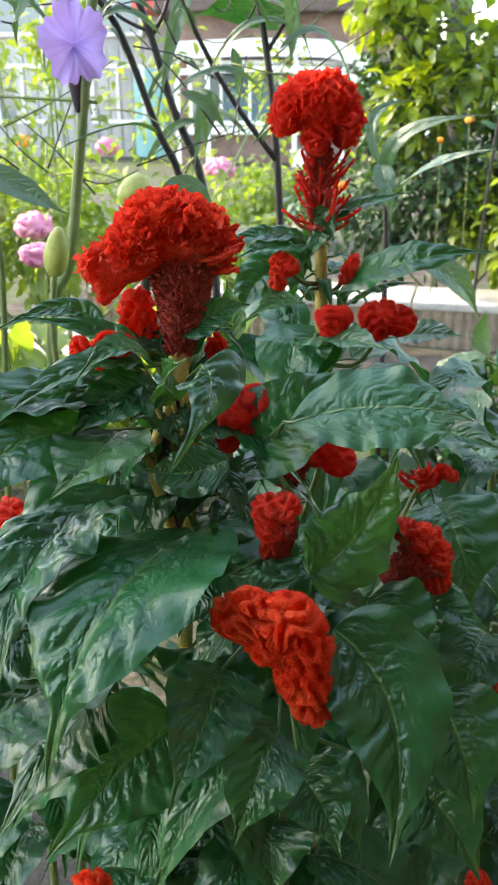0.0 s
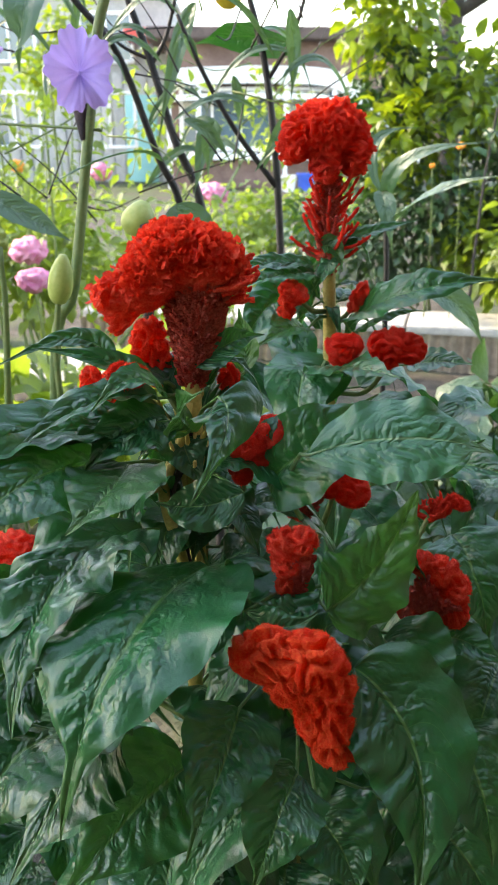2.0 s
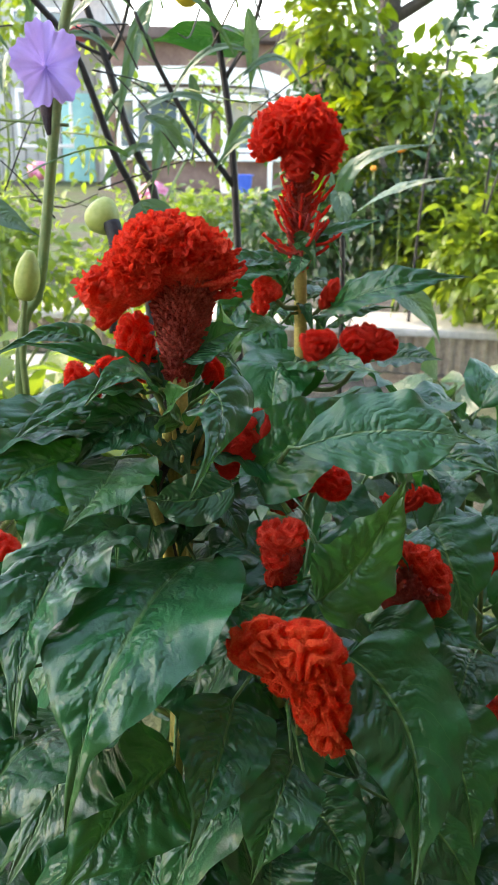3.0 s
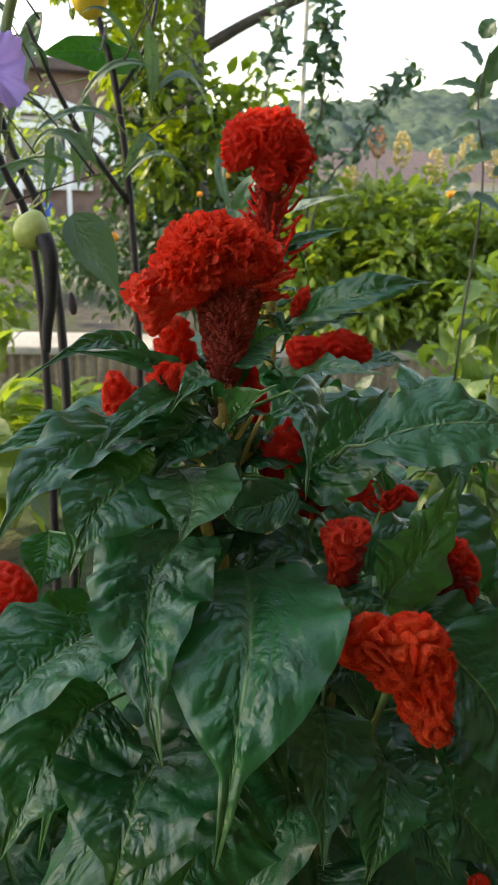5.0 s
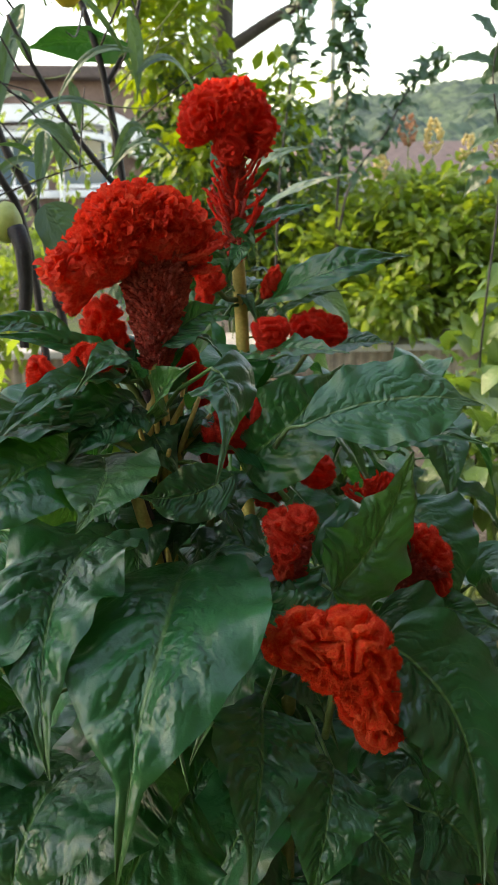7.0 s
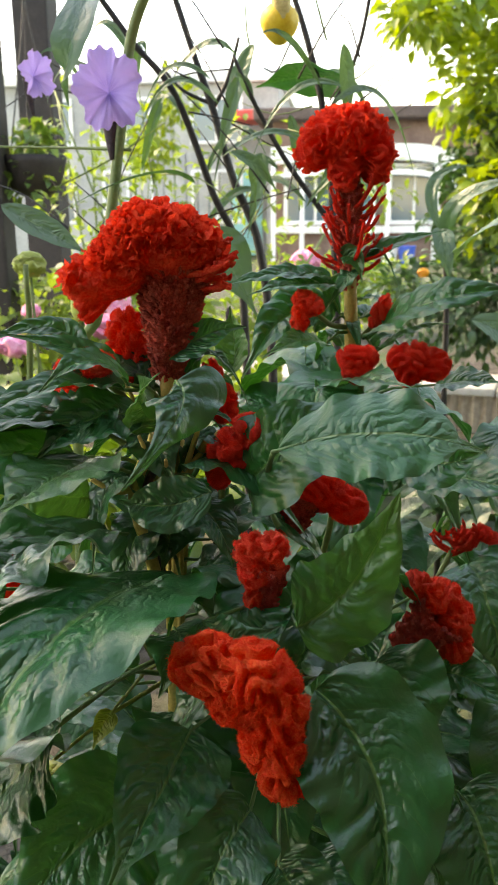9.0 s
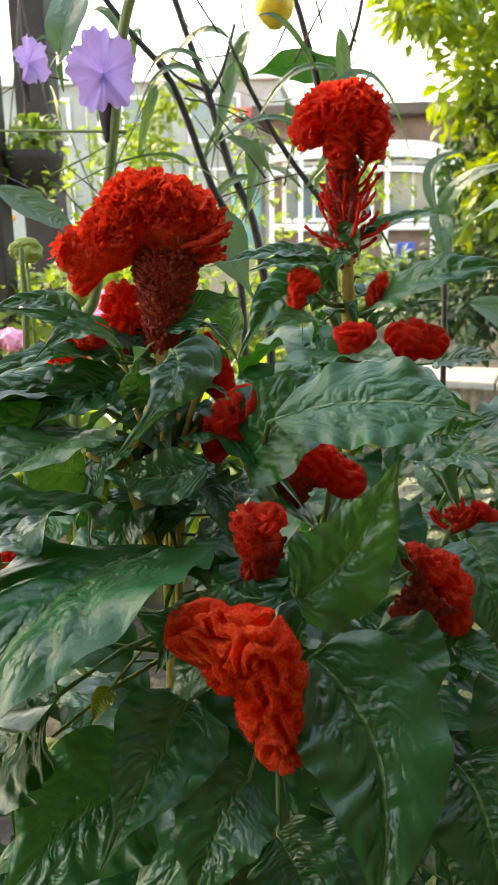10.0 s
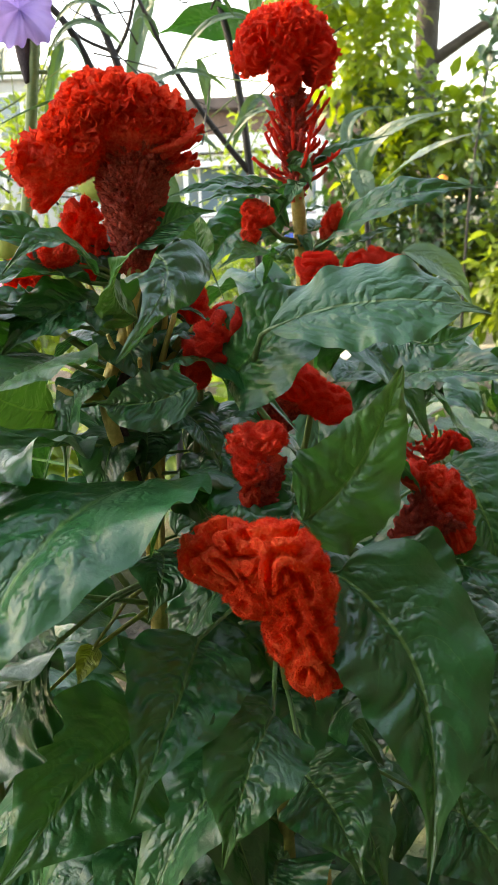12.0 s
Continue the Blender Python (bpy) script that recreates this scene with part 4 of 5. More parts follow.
flower_head(plant_a, [(-0.094, 0.580, 0.946, 0.013, 0.010, 0.008, 0), (-0.103, 0.580, 0.942, 0.008, 0.008, 0.008, 0)], "red", 0.0082, 0.0025, 6, 15.0, stem=[(-0.056, 0.612, 0.89), (-0.075, 0.608, 0.91), (-0.092, 0.583, 0.938)], label="small bright red side bloom")
flower_head(plant_a, [(-0.026, 0.632, 0.930, 0.007, 0.008, 0.011, 0), (-0.018, 0.636, 0.908, 0.010, 0.010, 0.014, 0)], "crimson", 0.0082, 0.0025, 6, 16.0, stem=[(-0.05, 0.612, 0.89), (-0.035, 0.625, 0.90), (-0.025, 0.634, 0.92)], label="small dark red side bloom")
flower_head(plant_a, [(-0.123, 0.618, 0.920, 0.013, 0.010, 0.012, -30), (-0.128, 0.618, 0.932, 0.006, 0.007, 0.010, 0)], "red", 0.0082, 0.0025, 6, 17.0, stem=[(-0.057, 0.613, 0.87), (-0.09, 0.615, 0.885), (-0.118, 0.618, 0.91)], label="small bright red side bloom")
flower_head(plant_a, [(-0.215, 0.671, 0.756, 0.030, 0.022, 0.024, 20), (-0.235, 0.66, 0.735, 0.022, 0.02, 0.022, 0)], "red", 0.0082, 0.0025, 6, 18.0, stem=[(-0.06, 0.625, 0.62), (-0.15, 0.66, 0.66), (-0.21, 0.67, 0.735)], label="broad red side bloom low on the plant")
flower_head(plant_a, [(-0.115, 0.66, 0.765, 0.010, 0.010, 0.012, 0)], "orange", 0.0082, 0.0025, 6, 19.0, stem=[(-0.06, 0.625, 0.68), (-0.09, 0.645, 0.72), (-0.112, 0.658, 0.755)], label="small orange-red bloom behind the leaves")

sa, sb, sc = (-0.055, 0.615), (0.076, 0.866), (0.028, 0.57)

# pale leaf stalks crowded under the broad bloom
rng = random.Random(3)
for i in range(16):
    w = i * 2.4
    d = Vector((math.cos(w), math.sin(w) * 0.8, 0))
    z = rng.uniform(0.835, 0.875)
    a = Vector((-0.053, 0.611, z)) + d * 0.008
    out = rng.uniform(0.014, 0.030)
    part("leaf_stalk", stalk([a - d * 0.004 - Vector((0, 0, 0.03)), a + d * 0.004 + Vector((0, 0, 0.018)), a + d * out + Vector((0, 0, rng.uniform(0.035, 0.075)))], 0.0042, 0.0014, 6, 3), M["stem"], plant_a)

for i in range(9):
    w = i * 0.7
    d = Vector((math.cos(w), math.sin(w), 0))
    a = Vector((-0.053, 0.611, 0.73 + 0.012 * (i % 4))) + d * 0.0045
    part("leaf_stalk", stalk([a, a + d * 0.002 + Vector((0.001, 0, 0.05)), a + d * 0.010 + Vector((0, 0, 0.12 + 0.02 * (i % 3)))], 0.0022, 0.0016, 6, 3), M["stem"], plant_a)

# twisted dry strands in front of the stem, and a cupped leaf under the small crest
part("side_stem", stalk([(-0.054, 0.605, 0.919), (-0.06, 0.598, 0.894), (-0.073, 0.59, 0.861), (-0.071, 0.585, 0.839), (-0.064, 0.585, 0.813), (-0.058, 0.59, 0.777)], 0.0042, 0.0046, 10), M["stem"], plant_a, "twisted pale brown side stem")
part("side_stem", stalk([(-0.061, 0.602, 0.917), (-0.052, 0.602, 0.888), (-0.068, 0.594, 0.854), (-0.063, 0.59, 0.826), (-0.054, 0.595, 0.776)], 0.003, 0.003, 8), M["dry"], plant_a)
part("side_stem", stalk([(-0.074, 0.589, 0.858), (-0.087, 0.585, 0.857), (-0.102, 0.582, 0.866)], 0.0032, 0.0016, 8), M["stem"], plant_a)
leaf(plant_c, (0.035, 0.535, 0.794), (0.007, 0.52, 0.79), (-0.018, 0.522, 0.808), 0.026, (0.1, -0.45, 0.9), (*sc, 0.77), fold=22, wave=0.10)

# broad leaves of the first plant
leaf(plant_a, (-0.041, 0.579, 0.797), (-0.088, 0.432, 0.818), (-0.119, 0.384, 0.729), 0.114, (-0.22, -0.62, 0.75), (*sa, 0.80), fold=10, curl=0.12, shape=(0.46, 0.80), tail=0.20)
leaf(plant_a, (-0.088, 0.571, 0.832), (-0.134, 0.478, 0.836), (-0.144, 0.396, 0.789), 0.080, (-0.3, -0.6, 0.75), (*sa, 0.80), fold=12, wave=0.12, quilt=0.05)
leaf(plant_a, (-0.119, 0.5, 0.719), (-0.152, 0.42, 0.753), (-0.172, 0.4, 0.706), 0.105, (-0.25, -0.55, 0.8), (*sa, 0.72), fold=10)
leaf(plant_a, (-0.163, 0.5, 0.81), (-0.202, 0.45, 0.819), (-0.242, 0.39, 0.81), 0.085, (-0.3, -0.5, 0.8), (*sa, 0.76), fold=16)
leaf(plant_a, (-0.156, 0.49, 0.768), (-0.19, 0.46, 0.763), (-0.225, 0.43, 0.722), 0.085, (-0.1, -0.6, 0.75), (*sa, 0.70), quilt=0.06)
leaf(plant_a, (-0.155, 0.55, 0.797), (-0.188, 0.53, 0.804), (-0.221, 0.51, 0.802), 0.036, (0, -0.7, 0.7), (*sa, 0.76))
leaf(plant_a, (-0.104, 0.56, 0.888), (-0.153, 0.49, 0.901), (-0.18, 0.46, 0.869), 0.066, (0.0, -0.75, 0.65), (*sa, 0.86), fold=6)
leaf(plant_a, (-0.101, 0.57, 0.907), (-0.172, 0.52, 0.916), (-0.216, 0.47, 0.885), 0.055, (-0.1, -0.4, 0.9), (*sa, 0.88), fold=18, wave=0.10)
leaf(plant_a, (-0.094, 0.62, 0.906), (-0.153, 0.62, 0.901), (-0.227, 0.6, 0.892), 0.060, (0, -0.3, 0.95), (*sa, 0.88), quilt=0.05)
leaf(plant_a, (-0.076, 0.585, 0.928), (-0.118, 0.55, 0.934), (-0.167, 0.5, 0.91), 0.030, (-0.2, -0.5, 0.85), (*sa, 0.91), fold=25, wave=0.1)
leaf(plant_a, (-0.084, 0.59, 0.938), (-0.109, 0.59, 0.953), (-0.164, 0.585, 0.965), 0.020, (0.1, -0.7, 0.7), (*sa, 0.92), fold=20)
leaf(plant_a, (-0.11, 0.6, 0.949), (-0.136, 0.605, 0.966), (-0.189, 0.57, 0.952), 0.020, (-0.1, -0.6, 0.8), (*sa, 0.92), fold=15)
leaf(plant_a, (-0.050, 0.585, 0.905), (-0.058, 0.556, 0.926), (-0.040, 0.530, 0.950), 0.034, (-0.75, -0.35, 0.5), (*sa, 0.88), "young", fold=22, shape=(0.6, 0.8))
leaf(plant_a, (-0.031, 0.532, 0.945), (-0.026, 0.508, 0.929), (-0.047, 0.459, 0.9), 0.054, (0.05, -0.85, 0.5), (*sa, 0.89), "leaf", fold=-18, twist=-50, curl=0.1, shape=(0.22, 1.5), ribs=5)
leaf(plant_a, (-0.015, 0.553, 0.869), (-0.045, 0.55, 0.86), (-0.076, 0.553, 0.862), 0.036, (0, -0.85, 0.5), (*sa, 0.86), fold=8, shape=(0.55, 0.6))
leaf(plant_a, (-0.048, 0.6, 0.947), (-0.026, 0.61, 0.962), (0.001, 0.62, 0.966), 0.026, (0, -0.8, 0.5), (*sa, 0.93))
leaf(plant_a, (-0.014, 0.66, 0.926), (-0.014, 0.67, 0.948), (-0.018, 0.68, 0.974), 0.030, (-0.2, -0.9, 0.2), (*sa, 0.90), "young", fold=30, shape=(0.7, 0.9))
leaf(plant_a, (-0.092, 0.58, 0.922), (-0.105, 0.56, 0.914), (-0.137, 0.52, 0.915), 0.048, (0, -0.5, 0.85), (*sa, 0.88), quilt=0.05)
leaf(plant_a, (-0.095, 0.56, 0.887), (-0.102, 0.5, 0.89), (-0.12, 0.46, 0.882), 0.062, (0, -0.3, 0.95), (*sa, 0.84), "young")
leaf(plant_a, (-0.07, 0.57, 0.935), (-0.087, 0.54, 0.955), (-0.111, 0.52, 0.939), 0.024, (0, -0.6, 0.8), (*sa, 0.91))
leaf(plant_a, (-0.068, 0.58, 0.913), (-0.096, 0.55, 0.913), (-0.121, 0.53, 0.893), 0.045, (0, -0.7, 0.7), (*sa, 0.88))
leaf(plant_a, (-0.11, 0.6, 0.846), (-0.127, 0.58, 0.855), (-0.141, 0.57, 0.868), 0.05, (0, -0.9, 0.3), (*sa, 0.84), "young", shape=(0.5, 0.6))
leaf(plant_a, (-0.171, 0.7, 0.792), (-0.175, 0.69, 0.77), (-0.185, 0.68, 0.747), 0.045, (0, -0.8, 0.5), (*sa, 0.78))

leaf(plant_a, (-0.09, 0.461, 0.756), (-0.124, 0.456, 0.714), (-0.162, 0.41, 0.664), 0.092, (-0.42, -0.45, 0.78), (*sa, 0.72), fold=8, curl=0.1)
leaf(plant_a, (-0.095, 0.58, 0.688), (-0.1, 0.57, 0.681), (-0.105, 0.56, 0.669), 0.016, (0, -0.9, 0.3), (*sa, 0.72), "yellowleaf", "yellowing small leaf", nu=24, nv=8)
leaf(plant_a, (-0.145, 0.55, 0.652), (-0.124, 0.54, 0.663), (-0.103, 0.53, 0.663), 0.014, (0, -0.6, 0.8), (*sa, 0.70), "yellowleaf", "yellowing small leaf", nu=24, nv=8)

# leaves of the second plant
leaf(plant_b, (0.092, 0.868, 0.924), (0.149, 0.799, 0.968), (0.237, 0.82, 0.974), 0.046, (-0.1, -0.6, 0.8), (*sb, 0.92), fold=12)
leaf(plant_b, (0.055, 0.85, 0.983), (0.009, 0.83, 0.987), (-0.052, 0.8, 0.976), 0.030, (0, -0.4, 0.9), (*sb, 0.98), fold=10)
leaf(plant_b, (0.06, 0.86, 0.973), (0.024, 0.82, 0.979), (-0.017, 0.78, 0.972), 0.034, (0, -0.5, 0.85), (*sb, 0.97))
leaf(plant_b, (0.063, 0.855, 1.001), (0.076, 0.85, 0.999), (0.083, 0.84, 0.979), 0.022, (0.2, -0.9, 0.3), (*sb, 1.0), "young", fold=25)
leaf(plant_b, (0.049, 0.84, 0.921), (0.028, 0.8, 0.931), (-0.002, 0.77, 0.92), 0.030, (0, -0.6, 0.7), (*sb, 0.93), "young", fold=15)
leaf(plant_b, (0.055, 0.86, 0.94), (0.014, 0.84, 0.947), (-0.022, 0.78, 0.898), 0.055, (0, -0.75, 0.6), (*sb, 0.94), quilt=0.06)
leaf(plant_b, (0.063, 0.83, 0.882), (0.083, 0.75, 0.906), (0.12, 0.69, 0.912), 0.055, (0, -0.5, 0.85), (*sb, 0.88), fold=8)
leaf(plant_b, (0.155, 0.85, 0.883), (0.185, 0.83, 0.891), (0.211, 0.81, 0.893), 0.036, (0, -0.5, 0.85), (*sb, 0.86))
leaf(plant_b, (0.083, 0.87, 1), (0.116, 0.87, 1.014), (0.161, 0.87, 1.025), 0.022, (0, -0.5, 0.85), (*sb, 0.99))
leaf(plant_b, (0.099, 0.86, 0.913), (0.124, 0.83, 0.939), (0.163, 0.81, 0.946), 0.03, (0, 0.3, -0.9), (*sb, 0.93), "young")

# leaves of the low plant
leaf(plant_c, (0.029, 0.542, 0.901), (0.090, 0.537, 0.915), (0.152, 0.534, 0.905), 0.066, (-0.10, -0.62, 0.78), (0.02, 0.575, 0.878), "greyleaf", fold=4, quilt=0.0022, curl=0.10, shape=(0.75, 0.62))
leaf(plant_c, (0.004, 0.6, 0.859), (0.037, 0.58, 0.896), (0.087, 0.62, 0.92), 0.070, (-0.1, -0.8, 0.55), (*sc, 0.84), quilt=0.05, shape=(0.5, 0.9))
leaf(plant_c, (0.043, 0.525, 0.792), (0.076, 0.534, 0.818), (0.103, 0.536, 0.878), 0.068, (0.15, -0.95, 0.2), (*sc, 0.78), "young", tail=0.05, fold=16, quilt=0.09, wave=0.10, curl=0.25, shape=(0.45, 0.95))
leaf(plant_c, (-0.014, 0.51, 0.8), (0.007, 0.48, 0.806), (0.034, 0.5, 0.805), 0.026, (0, -0.6, 0.8), (*sc, 0.78), fold=15)
leaf(plant_c, (0.056, 0.471, 0.782), (0.093, 0.440, 0.735), (0.088, 0.395, 0.655), 0.084, (0.2, -0.85, 0.5), None, fold=12, quilt=0.03)
leaf(plant_c, (-0.018, 0.482, 0.743), (-0.030, 0.445, 0.727), (-0.05, 0.398, 0.696), 0.066, (-0.05, -0.95, 0.3), (*sc, 0.73), fold=10, quilt=0.015, shape=(0.55, 1.0))
leaf(plant_c, (0.02, 0.46, 0.708), (0.005, 0.43, 0.695), (-0.01, 0.42, 0.647), 0.055, (0, -0.9, 0.4), (*sc, 0.70), quilt=0.04)
leaf(plant_c, (0.036, 0.47, 0.663), (0.05, 0.45, 0.653), (0.063, 0.43, 0.624), 0.052, (0.1, -0.9, 0.4), (*sc, 0.68), quilt=0.04)
leaf(plant_c, (-0.059, 0.52, 0.66), (-0.094, 0.49, 0.647), (-0.145, 0.45, 0.602), 0.095, (0.1, -0.85, 0.5), (*sa, 0.66), quilt=0.05)
leaf(plant_c, (0.132, 0.59, 0.728), (0.156, 0.57, 0.736), (0.191, 0.55, 0.721), 0.034, (0.1, -0.7, 0.7), (*sc, 0.74), fold=15)
leaf(plant_c, (0.136, 0.7, 0.836), (0.167, 0.66, 0.849), (0.209, 0.62, 0.846), 0.055, (0, -0.6, 0.8))
leaf(plant_c, (0.169, 0.68, 0.773), (0.182, 0.64, 0.753), (0.191, 0.62, 0.699), 0.085, (0.1, -0.9, 0.4), (*sc, 0.72))
leaf(plant_c, (0.111, 0.62, 0.889), (0.133, 0.6, 0.879), (0.165, 0.6, 0.891), 0.045, (0, -0.8, 0.5))
leaf(plant_c, (0.091, 0.56, 0.745), (0.106, 0.54, 0.729), (0.124, 0.53, 0.68), 0.085, (0.1, -0.9, 0.4), (*sc, 0.72))
leaf(plant_c, (0.157, 0.58, 0.639), (0.175, 0.55, 0.613), (0.185, 0.53, 0.551), 0.085, (0.1, -0.9, 0.4), (*sc, 0.66))
leaf(plant_c, (0.146, 0.58, 0.544), (0.171, 0.56, 0.533), (0.2, 0.54, 0.478), 0.085, (0.1, -0.9, 0.4), (*sc, 0.62))


def fill_leaves(plant, x, y, low, high, count, seed, reach, front, wide=(0.045, 0.075), mat="leaf", lift=0.0, clear=False):
    """The rest of a plant's leaves, spiralling up its stem and drooping; front: their reach towards the path."""
    rng = random.Random(seed)
    for i in range(count):
        z = low + (high - low) * (i + rng.random()) / count
        w = i * 2.39996 + rng.uniform(-0.3, 0.3)
        d = Vector((math.cos(w), math.sin(w), 0))
        if clear and d.y < -0.45 and abs(d.x) < 0.8:
            continue
        r = reach * rng.uniform(0.75, 1.15)
        if d.y < 0:
            r *= 1 + (front - 1) * -d.y
        s = Vector((x, y, z))
        k = rng.uniform(-0.02, 0.02)
        mid = s + d * r * 0.62 + Vector((0, 0, 0.02 + lift * 0.5 + k))
        tip = s + d * r + Vector((rng.uniform(-0.02, 0.02), 0, lift - rng.uniform(0.3, 0.75) * r))
        leaf(plant, tuple(s + d * r * 0.2 + Vector((0, 0, 0.012))), tuple(mid), tuple(tip), rng.uniform(*wide), tuple(Vector((d.x * 0.5, d.y * 0.5 - 0.15, 0.85))), (x, y, z), mat, fold=rng.uniform(4, 22), wave=rng.uniform(0.04, 0.12), nu=40, nv=12)


fill_leaves(plant_a, -0.057, 0.62, 0.25, 0.70, 27, 31, 0.19, 0.55, (0.06, 0.09))
fill_leaves(plant_a, -0.055, 0.615, 0.70, 0.88, 16, 32, 0.13, 0.35, (0.035, 0.055))
fill_leaves(plant_a, -0.054, 0.61, 0.84, 0.92, 14, 37, 0.055, 0.6, (0.012, 0.024), "leaf", 0.03, True)
fill_leaves(plant_a, -0.054, 0.61, 0.78, 0.90, 12, 38, 0.10, 0.45, (0.028, 0.045), clear=True)
fill_leaves(plant_c, 0.03, 0.58, 0.25, 0.64, 24, 33, 0.17, 0.45, (0.06, 0.09))
fill_leaves(plant_c, 0.026, 0.56, 0.66, 0.80, 10, 34, 0.12, 0.3, (0.035, 0.055))
fill_leaves(plant_b, 0.08, 0.87, 0.35, 0.86, 44, 35, 0.19, 0.75, (0.05, 0.085))
fill_leaves(plant_b, 0.076, 0.866, 0.88, 1.0, 9, 36, 0.06, 0.6, (0.012, 0.024))
for name_at, z, seed in (((0.24, 0.70), 0.72, 41), ((-0.25, 0.80), 0.58, 42), ((0.30, 0.95), 0.80, 43)):
    extra = thing("cockscomb_plant", (*name_at, 0), "leafy cockscomb plant with small red blooms", "plant", "cockscombs")
    part("main_stem", stalk([(*name_at, -0.03), (name_at[0], name_at[1], z * 0.6), (name_at[0], name_at[1], z * 0.88)], 0.006, 0.004, 10), M["greenstem"], extra)
    fill_leaves(extra, *name_at, 0.25, z, 26, seed, 0.17, 0.7, (0.045, 0.08))


# ---- the lilac-flowered plant and its dark stems ----
def lilac_flower(parent, place, face, size):
    """Five broad ruffled petals round a deep throat."""
    bm = bmesh.new()
    uv = bm.loops.layers.uv.new("UVMap")
    z = Vector(face).normalized()
    x = z.cross(Vector((0, 0, 1))).normalized()
    y = z.cross(x)
    place = Vector(place)
    nr, na = 12, 80
    rings = []
    for i in range(nr + 1):
        r = i / nr
        ring = []
        for j in range(na):
            w = 2 * math.pi * j / na
            lobe = 0.66 + 0.34 * abs(math.cos(w * 2.5 + 0.3)) ** 0.45 + 0.05 * math.sin(w * 17)
            rad = size * (0.03 + 0.97 * r * lobe)
            h = size * (-0.50 * (1 - r) ** 1.7 - 0.10 * r * r + 0.06 * r * math.sin(w * 10 + 1) * r + 0.05 * r * r * math.sin(w * 23 + 2 * r) + 0.16 * r * r * noise.noise(Vector((math.cos(w) * 1.6, math.sin(w) * 1.6, size * 90))) + 0.10 * r * math.sin(w * 5))
            ring.append(bm.verts.new(place + x * rad * 0.84 * math.cos(w) + y * rad * math.sin(w) + z * h))
        rings.append(ring)
    for i in range(nr):
        for j in range(na):
            k = (j + 1) % na
            f = bm.faces.new((rings[i][j], rings[i][k], rings[i + 1][k], rings[i + 1][j]))
            for l, (a, b) in zip(f.loops, ((i, j), (i, j + 1), (i + 1, j + 1), (i + 1, j))):
                l[uv].uv = (a / nr, b / na)
    bm.faces.new(rings[0])
    fl = part("flower", bm, M["petal"], parent, "lilac trumpet flower with ruffled petals")
    part("dry_calyx", stalk([place - z * size * 0.85, place - z * size * 0.85 + Vector((0.0, 0, -size * 0.9)), place - z * size * 0.7 + Vector((0, 0, -size * 1.5))], size * 0.30, size * 0.06, 8), M["dry"], fl, "dark dry calyx")
    return fl


lilac = thing("lilac_flower_plant", (-0.26, 0.97, 0), "tall green-stemmed plant with lilac trumpet flowers", "plant")
part("main_stem", stalk([(-0.26, 0.97, -0.03), (-0.237, 0.97, 0.797), (-0.206, 0.98, 0.942), (-0.183, 1, 1.105), (-0.163, 1, 1.222), (-0.133, 1, 1.287)], 0.0065, 0.0055, 10), M["greenstem"], lilac, "smooth olive green stem")
lilac_flower(lilac, (-0.182, 0.965, 1.168), (0.20, -0.95, 0.10), 0.044)
lilac_flower(lilac, (-0.354, 1.25, 1.227), (0.7, -0.6, 0.1), 0.032)


def lance_leaf(plant, base, mid, tip, width, up=(0, -0.7, 0.7), mat="lance"):
    return leaf(plant, base, mid, tip, width, up, None, mat, fold=10, wave=0.03, quilt=0.004, nu=24, nv=8, shape=(0.7, 1.0))


lance_leaf(lilac, (-0.107, 1.05, 1.075), (-0.156, 1, 1.082), (-0.248, 0.95, 1.037), 0.016, (0, 0.2, 1))
lance_leaf(lilac, (-0.28, 0.9, 1.051), (-0.231, 0.9, 1.024), (-0.19, 0.9, 1.001), 0.030)
lance_leaf(lilac, (-0.28, 1.297, 1.35), (-0.278, 1.152, 1.245), (-0.306, 1.223, 1.181), 0.05)

dark = thing("dark_stemmed_plant", (-0.02, 1.5, 0), "tall plant with dark stems and narrow grey-green leaves", "plant")
for pts, r0, r1 in (([(0.06, 1.5, -0.03), (0.06, 1.5, 0.7), (0.049, 1.5, 1.002), (0.029, 1.5, 1.188), (0.001, 1.5, 1.303), (-0.031, 1.5, 1.395)], 0.011, 0.006),
                    ([(0.029, 1.5, 1.188), (0.064, 1.49, 1.246), (0.084, 1.48, 1.301), (0.1, 1.48, 1.386)], 0.005, 0.004),
                    ([(-0.10, 1.52, -0.03), (-0.10, 1.52, 0.7), (-0.116, 1.52, 0.972), (-0.154, 1.5, 1.074), (-0.21, 1.48, 1.226), (-0.275, 1.46, 1.306), (-0.349, 1.44, 1.408)], 0.011, 0.006),
                    ([(-0.06, 1.6, -0.03), (-0.06, 1.6, 0.7), (-0.085, 1.6, 0.975), (-0.133, 1.6, 1.101), (-0.168, 1.6, 1.219), (-0.202, 1.6, 1.314), (-0.246, 1.6, 1.445)], 0.013, 0.007),
                    ([(0.047, 1.5, 1.021), (-0.027, 1.48, 1.118), (-0.08, 1.46, 1.209), (-0.112, 1.45, 1.279)], 0.007, 0.004),
                    ([(-0.168, 1.6, 1.219), (-0.142, 1.6, 1.263), (-0.121, 1.6, 1.332)], 0.006, 0.004),
                    ([(-0.163, 1.6, 1.224), (-0.22, 1.6, 1.25), (-0.256, 1.6, 1.288)], 0.005, 0.003)):
    part("stem", stalk(pts, r0 * 0.72, r1 * 0.72, 8), M["darkstem"], dark, "thin blackish woody stem")
lance_leaf(dark, (0.07, 1.45, 1.238), (-0.012, 1.55, 1.259), (-0.094, 1.6, 1.251), 0.075, (0, -0.7, -0.6), "leaf")
